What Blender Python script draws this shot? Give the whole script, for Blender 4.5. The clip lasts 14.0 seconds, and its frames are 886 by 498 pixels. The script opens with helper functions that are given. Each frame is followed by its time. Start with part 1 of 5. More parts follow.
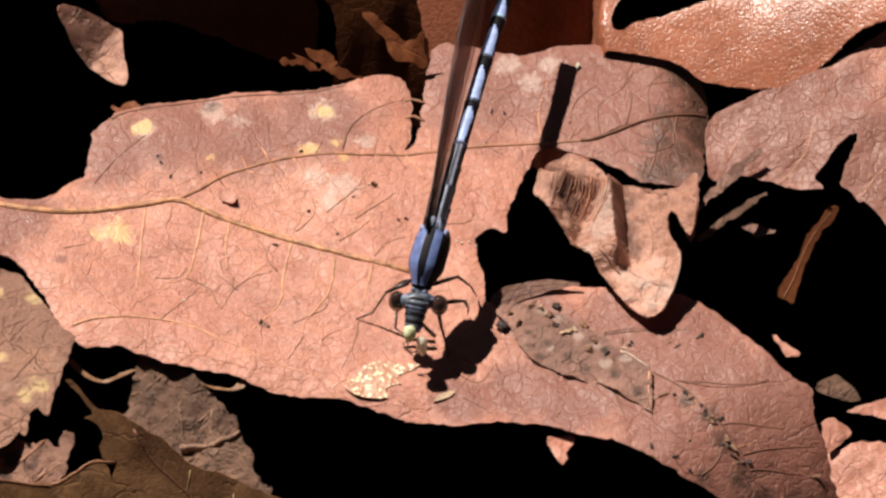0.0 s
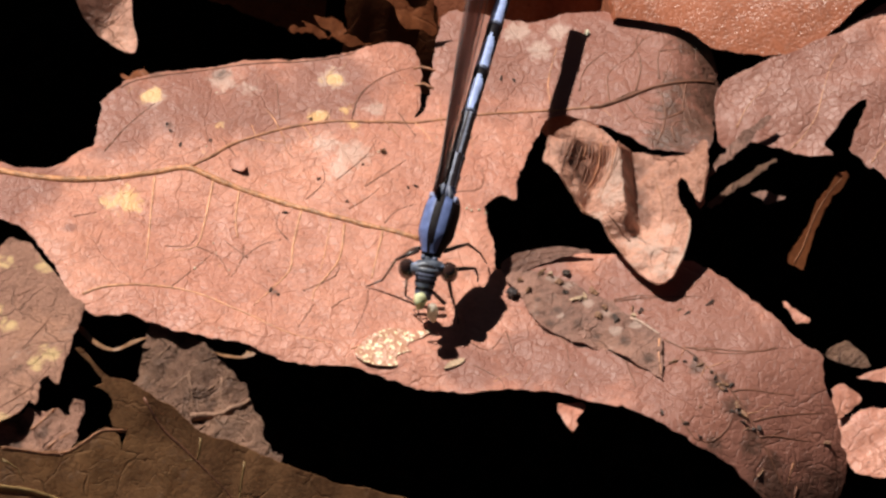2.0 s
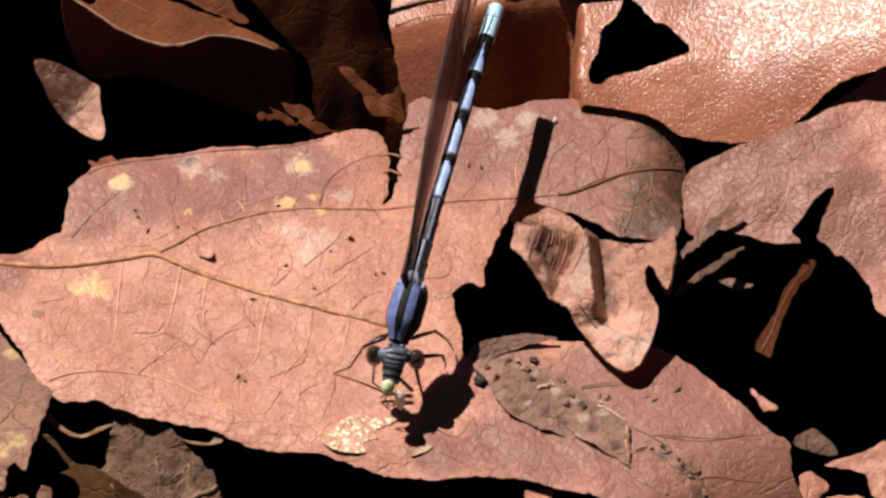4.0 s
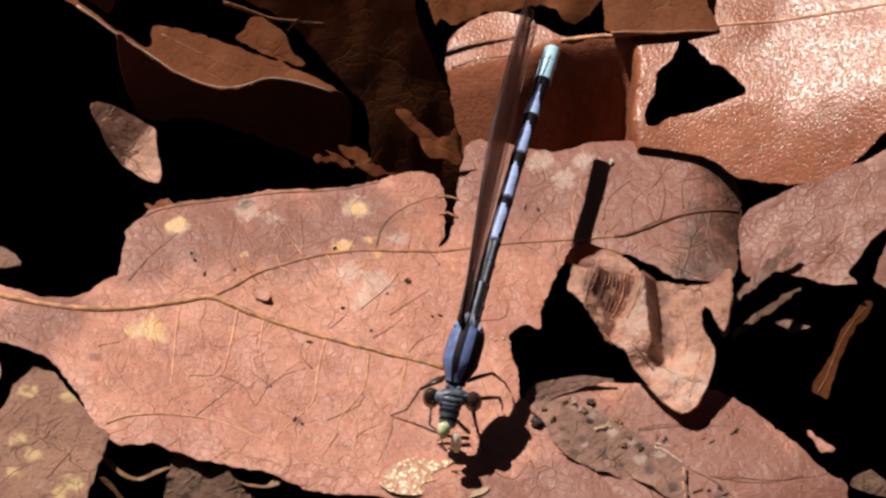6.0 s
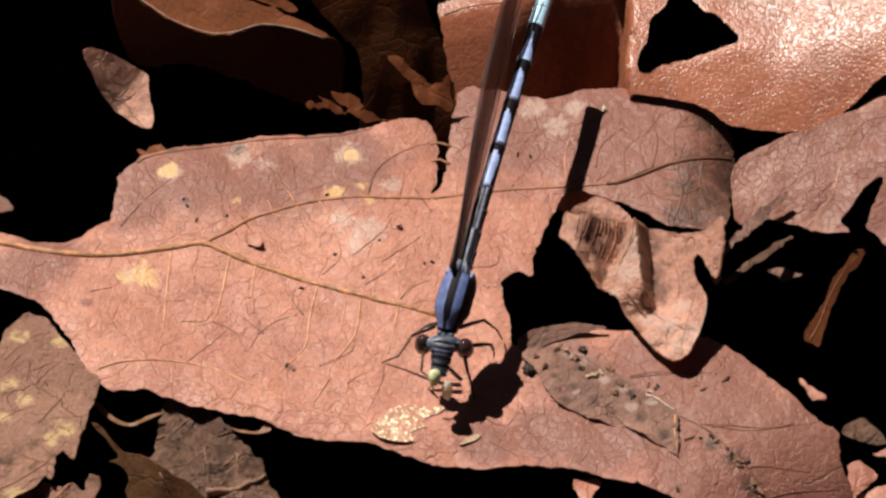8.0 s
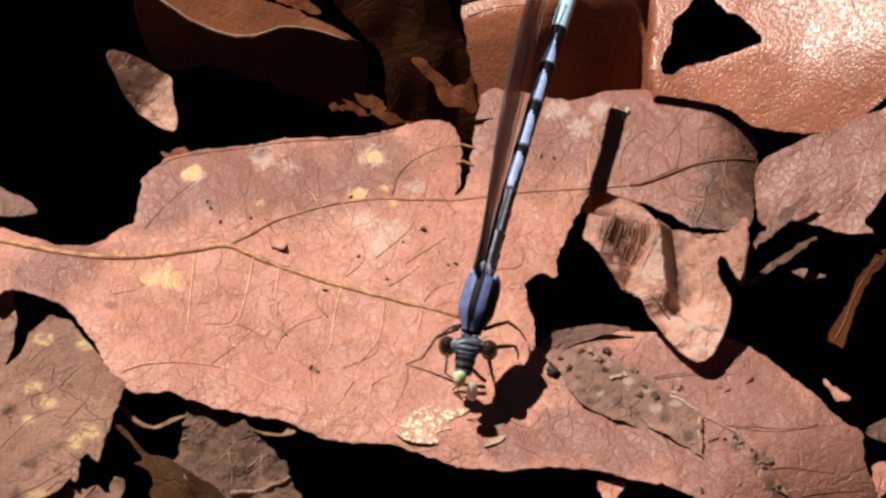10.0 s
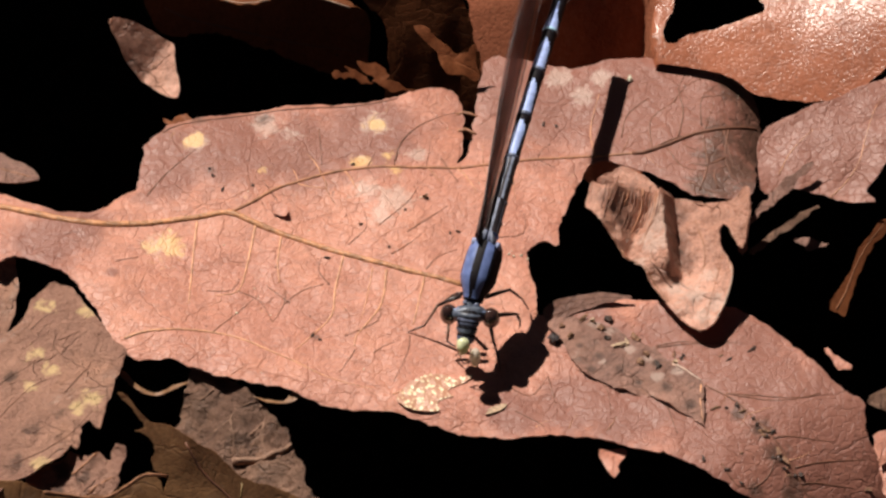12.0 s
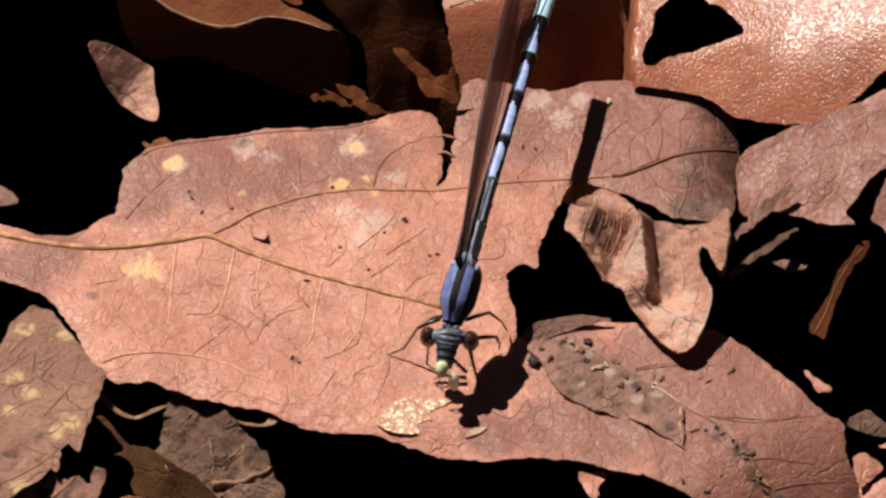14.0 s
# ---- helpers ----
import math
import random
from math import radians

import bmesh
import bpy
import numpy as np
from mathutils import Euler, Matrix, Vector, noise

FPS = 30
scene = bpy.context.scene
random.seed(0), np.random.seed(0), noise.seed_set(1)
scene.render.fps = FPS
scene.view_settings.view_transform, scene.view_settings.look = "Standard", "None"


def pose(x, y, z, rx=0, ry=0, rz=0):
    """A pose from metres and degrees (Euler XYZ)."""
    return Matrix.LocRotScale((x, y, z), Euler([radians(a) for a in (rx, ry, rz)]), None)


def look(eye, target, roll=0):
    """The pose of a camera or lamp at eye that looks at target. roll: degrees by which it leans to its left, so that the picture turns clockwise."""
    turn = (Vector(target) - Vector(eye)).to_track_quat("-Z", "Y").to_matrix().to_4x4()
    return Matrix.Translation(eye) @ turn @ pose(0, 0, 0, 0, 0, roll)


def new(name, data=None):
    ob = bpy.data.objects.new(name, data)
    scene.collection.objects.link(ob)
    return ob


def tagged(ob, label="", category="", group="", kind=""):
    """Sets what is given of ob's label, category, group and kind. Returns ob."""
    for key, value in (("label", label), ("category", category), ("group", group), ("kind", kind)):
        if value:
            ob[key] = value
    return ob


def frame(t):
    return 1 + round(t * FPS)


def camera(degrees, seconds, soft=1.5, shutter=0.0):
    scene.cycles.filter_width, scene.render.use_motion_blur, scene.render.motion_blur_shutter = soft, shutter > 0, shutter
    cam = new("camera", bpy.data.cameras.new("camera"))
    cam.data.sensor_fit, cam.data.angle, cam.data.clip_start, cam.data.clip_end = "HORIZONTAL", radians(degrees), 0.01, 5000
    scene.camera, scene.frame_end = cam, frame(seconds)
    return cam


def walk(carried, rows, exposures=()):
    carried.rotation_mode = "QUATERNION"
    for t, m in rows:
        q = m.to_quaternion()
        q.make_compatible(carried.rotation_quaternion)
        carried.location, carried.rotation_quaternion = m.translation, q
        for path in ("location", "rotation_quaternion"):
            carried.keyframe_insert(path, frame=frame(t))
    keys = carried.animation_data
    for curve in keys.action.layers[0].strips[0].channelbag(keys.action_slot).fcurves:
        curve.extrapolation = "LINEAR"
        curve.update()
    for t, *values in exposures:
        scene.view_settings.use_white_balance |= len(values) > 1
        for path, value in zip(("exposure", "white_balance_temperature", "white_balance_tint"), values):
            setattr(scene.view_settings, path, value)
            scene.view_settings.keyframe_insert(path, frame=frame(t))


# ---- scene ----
from mathutils import geometry

# ------------------------------------------------------------ camera
# A long lens on a camera about one metre away, held by hand and looking down 50 degrees.
EYE = (0.0, -0.64279, 0.79104)
cam = camera(4.5, 14.0, soft=2.65)


def aim(yaw, pitch, roll):
    return pose(*EYE, 40 + pitch, 0, yaw) @ pose(0, 0, 0, 0, 0, roll)


walk(cam, [
    (0.0, aim(-0.1232, -0.3177, 0.096)),
    (0.5, aim(-0.0914, -0.4996, 0.273)),
    (1.0, aim(-0.0589, -0.8334, 0.114)),
    (1.5, aim(0.0091, -0.6088, -0.171)),
    (2.0, aim(-0.0448, -0.4837, -0.109)),
    (2.5, aim(0.1419, -0.5686, -0.222)),
    (3.0, aim(-0.2603, -0.8789, 0.623)),
    (3.5, aim(-0.3463, -0.2522, 0.280)),
    (3.7, aim(-0.3434, -0.0919, 0.209)),
    (5.8, aim(0.1264, 0.0679, -0.190)),
    (6.0, aim(0.1436, 0.1732, -0.297)),
    (6.5, aim(0.0543, 0.1991, -0.190)),
    (7.0, aim(0.0421, 0.0507, -0.024)),
    (7.5, aim(-0.0000, 0.0001, 0.005)),
    (8.0, aim(0.0831, -0.0976, -0.062)),
    (8.2, aim(0.1037, -0.1259, -0.191)),
    (10.3, aim(0.3459, -0.0654, -0.413)),
    (10.5, aim(0.3798, 0.0128, -0.531)),
    (11.0, aim(0.3978, -0.1010, -0.349)),
    (11.5, aim(0.2997, -0.3187, -0.176)),
    (12.0, aim(0.2891, -0.2515, -0.210)),
    (12.5, aim(0.3168, -0.1484, -0.280)),
    (13.0, aim(0.3420, -0.1132, -0.371)),
    (13.5, aim(0.2576, -0.1482, -0.200)),
    (14.0, aim(0.1246, -0.1360, -0.160)),
], exposures=[(0, 0.60), (0.5, 0.58), (1.0, 0.84), (1.5, 0.74), (2.0, 0.52), (3.0, 0.62), (3.7, 0.55), (5.8, 0.31), (8.2, 0.37), (10.3, 0.48), (14, 0.40)])

# ------------------------------------------------------------ light
SUN_TO = Vector((-0.47, 0.53, 1.0)).normalized()
world = bpy.data.worlds.new("sky")
scene.world = world
world.use_nodes = True
wn = world.node_tree.nodes
sky = wn.new("ShaderNodeTexSky")
sky.sky_type, sky.sun_disc = "NISHITA", False
sky.sun_elevation = math.asin(SUN_TO.z)
sky.sun_rotation = math.atan2(SUN_TO.x, SUN_TO.y)
world.node_tree.links.new(sky.outputs[0], wn["Background"].inputs[0])
wn["Background"].inputs[1].default_value = 0.005
sun = new("sun", bpy.data.lights.new("sun", "SUN"))
sun.data.energy, sun.data.angle, sun.data.color = 5.0, radians(0.5), (1.0, 0.93, 0.84)
sun.matrix_world = look((-0.47, 0.53, 1.0), (0, 0, 0))

# ------------------------------------------------------------ tools
MM = 0.001
Z0 = 25.0                     # height of the big leaf, in millimetres
SOIL_DEPTH = 60.0             # the hollows between the leaves go down to here


class Shader:
    """A short way to write node materials; coordinates in millimetres of the object."""

    def __init__(self, name):
        self.m = bpy.data.materials.new(name)
        self.m.use_nodes = True
        self.t = self.m.node_tree
        self.bsdf = self.t.nodes["Principled BSDF"]
        co = self.t.nodes.new("ShaderNodeTexCoord")
        sc = self.t.nodes.new("ShaderNodeVectorMath")
        sc.operation = "SCALE"
        sc.inputs[3].default_value = 1000.0
        self.t.links.new(co.outputs["Object"], sc.inputs[0])
        self.co = sc.outputs[0]

    def put(self, value, socket):
        if isinstance(value, bpy.types.NodeSocket):
            self.t.links.new(value, socket)
        elif isinstance(value, (tuple, list)) and len(value) == 3:
            socket.default_value = (*value, 1.0) if socket.type == "RGBA" else value
        else:
            socket.default_value = value

    def noise(self, scale, detail=4.0, rough=0.55, warp=0.0, co=None):
        n = self.t.nodes.new("ShaderNodeTexNoise")
        n.inputs["Scale"].default_value, n.inputs["Detail"].default_value = scale, detail
        n.inputs["Roughness"].default_value, n.inputs["Distortion"].default_value = rough, warp
        self.put(co or self.co, n.inputs["Vector"])
        return n.outputs["Fac"]

    def warped(self, scale, amount):
        n = self.t.nodes.new("ShaderNodeTexNoise")
        n.inputs["Scale"].default_value, n.inputs["Detail"].default_value = scale, 2.0
        self.put(self.co, n.inputs["Vector"])
        a = self.t.nodes.new("ShaderNodeVectorMath")
        a.operation = "MULTIPLY_ADD"
        self.put(n.outputs["Color"], a.inputs[0])
        a.inputs[1].default_value = (amount,) * 3
        self.put(self.co, a.inputs[2])
        return a.outputs[0]

    def cells(self, scale, co=None, feature="DISTANCE_TO_EDGE"):
        v = self.t.nodes.new("ShaderNodeTexVoronoi")
        v.feature = feature
        v.inputs["Scale"].default_value = scale
        self.put(co or self.co, v.inputs["Vector"])
        return v.outputs["Distance"]

    def ramp(self, fac, lo, hi, a=0.0, b=1.0):
        r = self.t.nodes.new("ShaderNodeMapRange")
        r.interpolation_type = "SMOOTHSTEP"
        for i, v in enumerate((lo, hi, a, b)):
            r.inputs[i + 1].default_value = v
        self.put(fac, r.inputs[0])
        return r.outputs[0]

    def math(self, op, a, b=0.0):
        n = self.t.nodes.new("ShaderNodeMath")
        n.operation = op
        self.put(a, n.inputs[0])
        self.put(b, n.inputs[1])
        return n.outputs[0]

    def mix(self, fac, a, b, how="MIX"):
        n = self.t.nodes.new("ShaderNodeMix")
        n.data_type, n.blend_type = "RGBA", how
        self.put(fac, n.inputs[0])
        self.put(a, n.inputs[6])
        self.put(b, n.inputs[7])
        return n.outputs[2]

    def attribute(self, name):
        n = self.t.nodes.new("ShaderNodeAttribute")
        n.attribute_name = name
        return n.outputs["Fac"]

    def bump(self, height, distance, strength=1.0):
        n = self.t.nodes.new("ShaderNodeBump")
        n.inputs["Strength"].default_value, n.inputs["Distance"].default_value = strength, distance
        self.put(height, n.inputs["Height"])
        self.put(n.outputs[0], self.bsdf.inputs["Normal"])
        return n.outputs[0]

    def set(self, **values):
        for key, value in values.items():
            self.put(value, self.bsdf.inputs[key.replace("_", " ")])
        return self.m

    def translucent(self, colour, share, normal=None):
        """Let part of the light pass through a thin blade."""
        tr = self.t.nodes.new("ShaderNodeBsdfTranslucent")
        self.put(colour, tr.inputs[0])
        mx = self.t.nodes.new("ShaderNodeMixShader")
        mx.inputs[0].default_value = share
        self.t.links.new(self.bsdf.outputs[0], mx.inputs[1])
        self.t.links.new(tr.outputs[0], mx.inputs[2])
        self.t.links.new(mx.outputs[0], self.t.nodes["Material Output"].inputs[0])
        return self.m


def leaf_material(name, pale, deep, vein, stain, rough=0.55, gloss=0.4, through_it=0.2, cell=0.42, lines=0.55, dirt=(0.075, 0.040, 0.028), relief=0.25, crinkle=0.0, specks=0.7, mould=0.0, pucker=0.0, cracks=0.5):
    """A dead leaf: two browns in blotches, a broken net of fine veins, specks, stains and dirt."""
    s = Shader(name)
    blot = s.ramp(s.noise(0.075, 6, 0.62, 0.5), 0.36, 0.64)
    col = s.mix(blot, deep, pale)
    mid = s.ramp(s.noise(0.30, 8, 0.74, 1.2), 0.44, 0.68)
    col = s.mix(s.math("MULTIPLY", mid, 0.6), col, tuple(0.62 * c for c in deep))
    warm = s.ramp(s.noise(0.16, 4, 0.6, 0.6), 0.5, 0.75)
    col = s.mix(s.math("MULTIPLY", warm, 0.35), col, (min(1, pale[0] * 1.15), pale[1] * 1.02, pale[2] * 0.8))
    if mould:
        pale_patch = s.math("MULTIPLY", s.ramp(s.noise(0.13, 6, 0.75, 1.0), 0.55, 0.68), s.ramp(s.noise(1.8, 4, 0.7), 0.4, 0.65))
        col = s.mix(s.math("MULTIPLY", pale_patch, mould), col, (0.52, 0.40, 0.34))
    w = s.warped(0.35, 2.6)
    big = s.math("MULTIPLY", s.ramp(s.cells(cell * 0.5, w), 0.0, 0.026, 1.0, 0.0), s.ramp(s.noise(0.17, 3), 0.40, 0.54))
    net = s.math("MULTIPLY", s.ramp(s.cells(cell, s.warped(0.7, 1.5)), 0.0, 0.034, 1.0, 0.0), s.ramp(s.noise(0.3, 3), 0.45, 0.62))
    fine = s.ramp(s.cells(cell * 3.2, s.warped(1.2, 0.7)), 0.0, 0.10, 1.0, 0.0)
    lined = s.math("MAXIMUM", big, s.math("MULTIPLY", net, 0.75))
    col = s.mix(s.math("MULTIPLY", lined, lines), col, vein)
    col = s.mix(s.math("MULTIPLY", s.math("MULTIPLY", fine, s.ramp(s.noise(0.2, 3), 0.4, 0.7)), 0.1), col, vein)
    grain = s.noise(3.5, 5, 0.7)
    col = s.mix(s.ramp(grain, 0.3, 0.72, 0.0, 0.5), col, tuple(min(1, 1.22 * c) for c in pale))
    col = s.mix(s.ramp(s.noise(1.3, 7, 0.82, 0.6), 0.50, 0.64, 0.0, 0.32), col, tuple(0.55 * c for c in deep))
    speck = s.math("MULTIPLY", s.ramp(s.noise(1.6, 3, 0.5, 0.3), 0.68, 0.74), s.ramp(s.noise(0.25, 3), 0.42, 0.6))
    col = s.mix(s.math("MULTIPLY", speck, specks), col, dirt)
    # aged brown, which also carries painted shade of parts that tilt away
    ag = s.ramp(s.math("ADD", s.attribute("aged_shade"), s.math("MULTIPLY", s.math("SUBTRACT", s.noise(0.22, 6, 0.7, 0.8), 0.5), 1.2)), 0.1, 0.75)
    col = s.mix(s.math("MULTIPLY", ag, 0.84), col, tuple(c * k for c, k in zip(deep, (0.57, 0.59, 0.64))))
    bl = s.ramp(s.math("ADD", s.attribute("pale_patch"), s.math("MULTIPLY", s.math("SUBTRACT", s.noise(0.8, 5, 0.65, 1.4), 0.5), 2.2)), 0.35, 0.8)
    col = s.mix(s.math("MULTIPLY", bl, 0.5), col, (0.60, 0.45, 0.38))
    st = s.ramp(s.math("ADD", s.attribute("stain"), s.math("MULTIPLY", s.math("SUBTRACT", s.noise(0.8, 4, 0.6, 0.8), 0.5), 2.2)), 0.36, 0.88)
    col = s.mix(s.math("MULTIPLY", st, 0.66), col, stain)
    # dirt colour, which also darkens bent edges and a hollow in place of shade
    di = s.ramp(s.math("ADD", s.attribute("dirt"), s.math("MULTIPLY", s.math("SUBTRACT", s.noise(0.7, 8, 0.8, 1.0), 0.5), 2.6)), 0.2, 1.0)
    col = s.mix(s.math("MULTIPLY", di, 0.85), col, dirt)
    h = s.math("ADD", s.math("MULTIPLY", lined, -cracks), s.math("MULTIPLY", fine, -0.14))
    h = s.math("ADD", h, s.math("MULTIPLY", s.noise(0.55, 2.5, 0.5, 0.4), 1.25 + crinkle))
    h = s.math("ADD", h, s.math("MULTIPLY", grain, 0.25 + 0.5 * crinkle))
    if crinkle and not pucker:
        h = s.math("ADD", h, s.math("MULTIPLY", s.noise(1.3, 6, 0.7), 1.1 * crinkle))
    if pucker:
        h = s.math("ADD", h, s.math("MULTIPLY", s.ramp(s.cells(3.4, s.warped(2.2, 0.4), "F1"), 0.0, 0.75), pucker * 2.2))
        h = s.math("ADD", h, s.math("MULTIPLY", s.noise(4.5, 3, 0.6, 0.6), pucker * 1.4))
    s.bump(h, relief * MM, 1.0)
    s.set(Base_Color=col, Roughness=s.math("ADD", rough - 0.08, s.math("MULTIPLY", s.noise(1.4, 4), 0.16)), Specular_IOR_Level=s.ramp(s.noise(0.16, 4, 0.6, 0.6), 0.35, 0.62, gloss * 0.6, gloss * 1.05) if pucker else gloss)
    return s.translucent(s.mix(0.5, col, tuple(c * k for c, k in zip(pale, (0.9, 0.42, 0.18)))), through_it)


def plain(name, colour, rough=0.5, gloss=0.5, vary=0.25, scale=2.0, metal=0.0, relief=0.0, share=0.0, coat=0.0):
    s = Shader(name)
    col = s.mix(s.ramp(s.noise(scale, 4, 0.6), 0.3, 0.7), tuple(c * (1 - vary) for c in colour), tuple(min(1, c * (1 + vary)) for c in colour))
    if relief:
        s.bump(s.noise(scale * 2, 5, 0.65), relief * MM)
    s.set(Base_Color=col, Roughness=rough, Specular_IOR_Level=gloss, Metallic=metal, Coat_Weight=coat)
    return s.translucent(col, share) if share else s.m


# ------------------------------------------------------------ materials
PINK = leaf_material("pink_brown_leaf", (0.57, 0.252, 0.172), (0.42, 0.168, 0.116), (0.13, 0.05, 0.035), (0.80, 0.50, 0.20), lines=0.19, mould=0.3, through_it=0.12, relief=0.2, rough=0.42, gloss=0.38, cracks=0.25)
SPECKLED = leaf_material("speckled_leaf", (0.45, 0.235, 0.16), (0.27, 0.13, 0.092), (0.09, 0.04, 0.03), (0.86, 0.62, 0.30), lines=0.5, relief=0.32, crinkle=0.9, mould=0.9, gloss=0.5)
GREY = leaf_material("grey_brown_leaf", (0.33, 0.185, 0.125), (0.175, 0.09, 0.062), (0.06, 0.035, 0.03), (0.3, 0.2, 0.12), lines=0.8, relief=0.42, crinkle=1.4, mould=0.4)
BROWN = leaf_material("olive_brown_leaf", (0.40, 0.205, 0.092), (0.185, 0.085, 0.042), (0.10, 0.05, 0.03), (0.4, 0.25, 0.1), lines=0.3, through_it=0.25, relief=0.06, mould=0.35)
RUSSET = leaf_material("russet_leaf", (0.27, 0.092, 0.037), (0.17, 0.052, 0.021), (0.14, 0.05, 0.03), (0.4, 0.2, 0.1), lines=0.15, through_it=0.13, relief=0.05, gloss=0.18)
GLOSSY = leaf_material("glossy_leaf", (0.38, 0.135, 0.075), (0.25, 0.08, 0.042), (0.12, 0.04, 0.022), (0.4, 0.2, 0.1), rough=0.27, gloss=0.29, lines=0.3, relief=0.014, crinkle=0.5, through_it=0.10, pucker=0.75)
CLAW = leaf_material("curled_leaf", (0.70, 0.37, 0.27), (0.34, 0.145, 0.09), (0.16, 0.08, 0.05), (0.6, 0.4, 0.2), lines=0.25, relief=0.26, crinkle=0.5, mould=0.9, rough=0.42, gloss=0.6)
CHIP = leaf_material("dark_chip", (0.37, 0.19, 0.14), (0.15, 0.075, 0.057), (0.08, 0.05, 0.04), (0.4, 0.3, 0.2), lines=0.4, relief=0.17, crinkle=0.8, mould=0.9)
RIB = plain("leaf_rib", (0.54, 0.265, 0.145), 0.45, 0.45, 0.35, 0.9, relief=0.1)
MIDRIB = plain("midrib_skin", (0.43, 0.195, 0.088), 0.42, 0.5, 0.45, 1.1, relief=0.14)
PALE_RIM = plain("pale_leaf_rim", (0.50, 0.34, 0.26), 0.4, 0.5, 0.4, 0.9, relief=0.1)
RIB_MID = plain("reddish_leaf_rib", (0.34, 0.15, 0.08), 0.5, 0.4, 0.35, 0.9, relief=0.1)
RIB_DARK = plain("dark_leaf_rib", (0.17, 0.07, 0.042), 0.55, 0.4, 0.3, 0.8, relief=0.08)
RIB_GREY = plain("grey_leaf_rib", (0.29, 0.165, 0.11), 0.6, 0.3, 0.35, 1.2, relief=0.15)
RIB_OLIVE = plain("olive_leaf_rib", (0.24, 0.15, 0.06), 0.5, 0.4, 0.3, 0.8, relief=0.08)
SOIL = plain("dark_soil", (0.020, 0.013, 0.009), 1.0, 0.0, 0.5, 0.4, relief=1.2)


# ------------------------------------------------------------ mesh tools
def part(name, mesh, material, parent=None, label=""):
    """Link a mesh (or a bmesh) as one object under a thing or a part."""
    if isinstance(mesh, bmesh.types.BMesh):
        data = bpy.data.meshes.new(name)
        mesh.to_mesh(data)
        mesh.free()
        mesh = data
    for m in material if isinstance(material, (list, tuple)) else [material]:
        mesh.materials.append(m)
    ob = new(name, mesh)
    ob.parent = parent
    if label:
        ob["label"] = label
    return ob


def thing(name, at, label, category, group=""):
    ob = new(name)
    ob.empty_display_size = 0.003
    ob.location = Vector(at) * MM
    return tagged(ob, label, category, group)


def spline(points, step, closed=False):
    """A smooth line through control points, with even steps."""
    p = [Vector(q) for q in points]
    n = len(p)
    out = []
    for i in range(n if closed else n - 1):
        a, b, c, d = (p[(i - 1) % n] if closed or i else p[0], p[i], p[(i + 1) % n], p[(i + 2) % n] if closed or i + 2 < n else p[-1])
        k = max(1, round((c - b).length / step))
        for j in range(k):
            t = j / k
            out.append(0.5 * (2 * b + (c - a) * t + (2 * a - 5 * b + 4 * c - d) * t * t + (3 * b - a - 3 * c + d) * t ** 3))
    if not closed:
        out.append(p[-1])
    return out


def inside(pts, poly):
    """Which of the points lie in the polygon, and how far each is from its edge."""
    pts, a = np.asarray(pts, float), np.asarray(poly, float)
    b = np.roll(a, -1, 0)
    odd, far = np.zeros(len(pts), bool), np.full(len(pts), 1e9)
    for (x0, y0), (x1, y1) in zip(a, b):
        cross = (y0 > pts[:, 1]) != (y1 > pts[:, 1])
        with np.errstate(divide="ignore", invalid="ignore"):
            odd ^= cross & (pts[:, 0] < (x1 - x0) * (pts[:, 1] - y0) / (y1 - y0 if y1 != y0 else 1e-9) + x0)
        d = np.array((x1 - x0, y1 - y0))
        t = (((pts - (x0, y0)) @ d) / max(d @ d, 1e-12)).clip(0, 1)
        far = np.minimum(far, np.hypot(*(pts - (x0, y0) - t[:, None] * d).T))
    return odd, far


def wave(x, y, size, seed=0.0):
    return noise.noise(Vector((x / size, y / size, seed * 7.3)))


def rag(outline, step, amount, seed):
    """The outline, smooth, with a slightly ragged edge."""
    line = spline([(*p, 0) for p in outline], step, True)
    out, n = [], len(line)
    for i, p in enumerate(line):
        d = (line[(i + 1) % n] - line[i - 1]).normalized()
        k = amount * (noise.noise(p * 0.9 + Vector((0, 0, seed))) + 0.6 * noise.noise(p * 2.7 + Vector((0, 0, seed))) + 0.45 * noise.noise(p * 6.1 + Vector((0, 0, seed))))
        out.append((p.x + d.y * k, p.y - d.x * k))
    return out


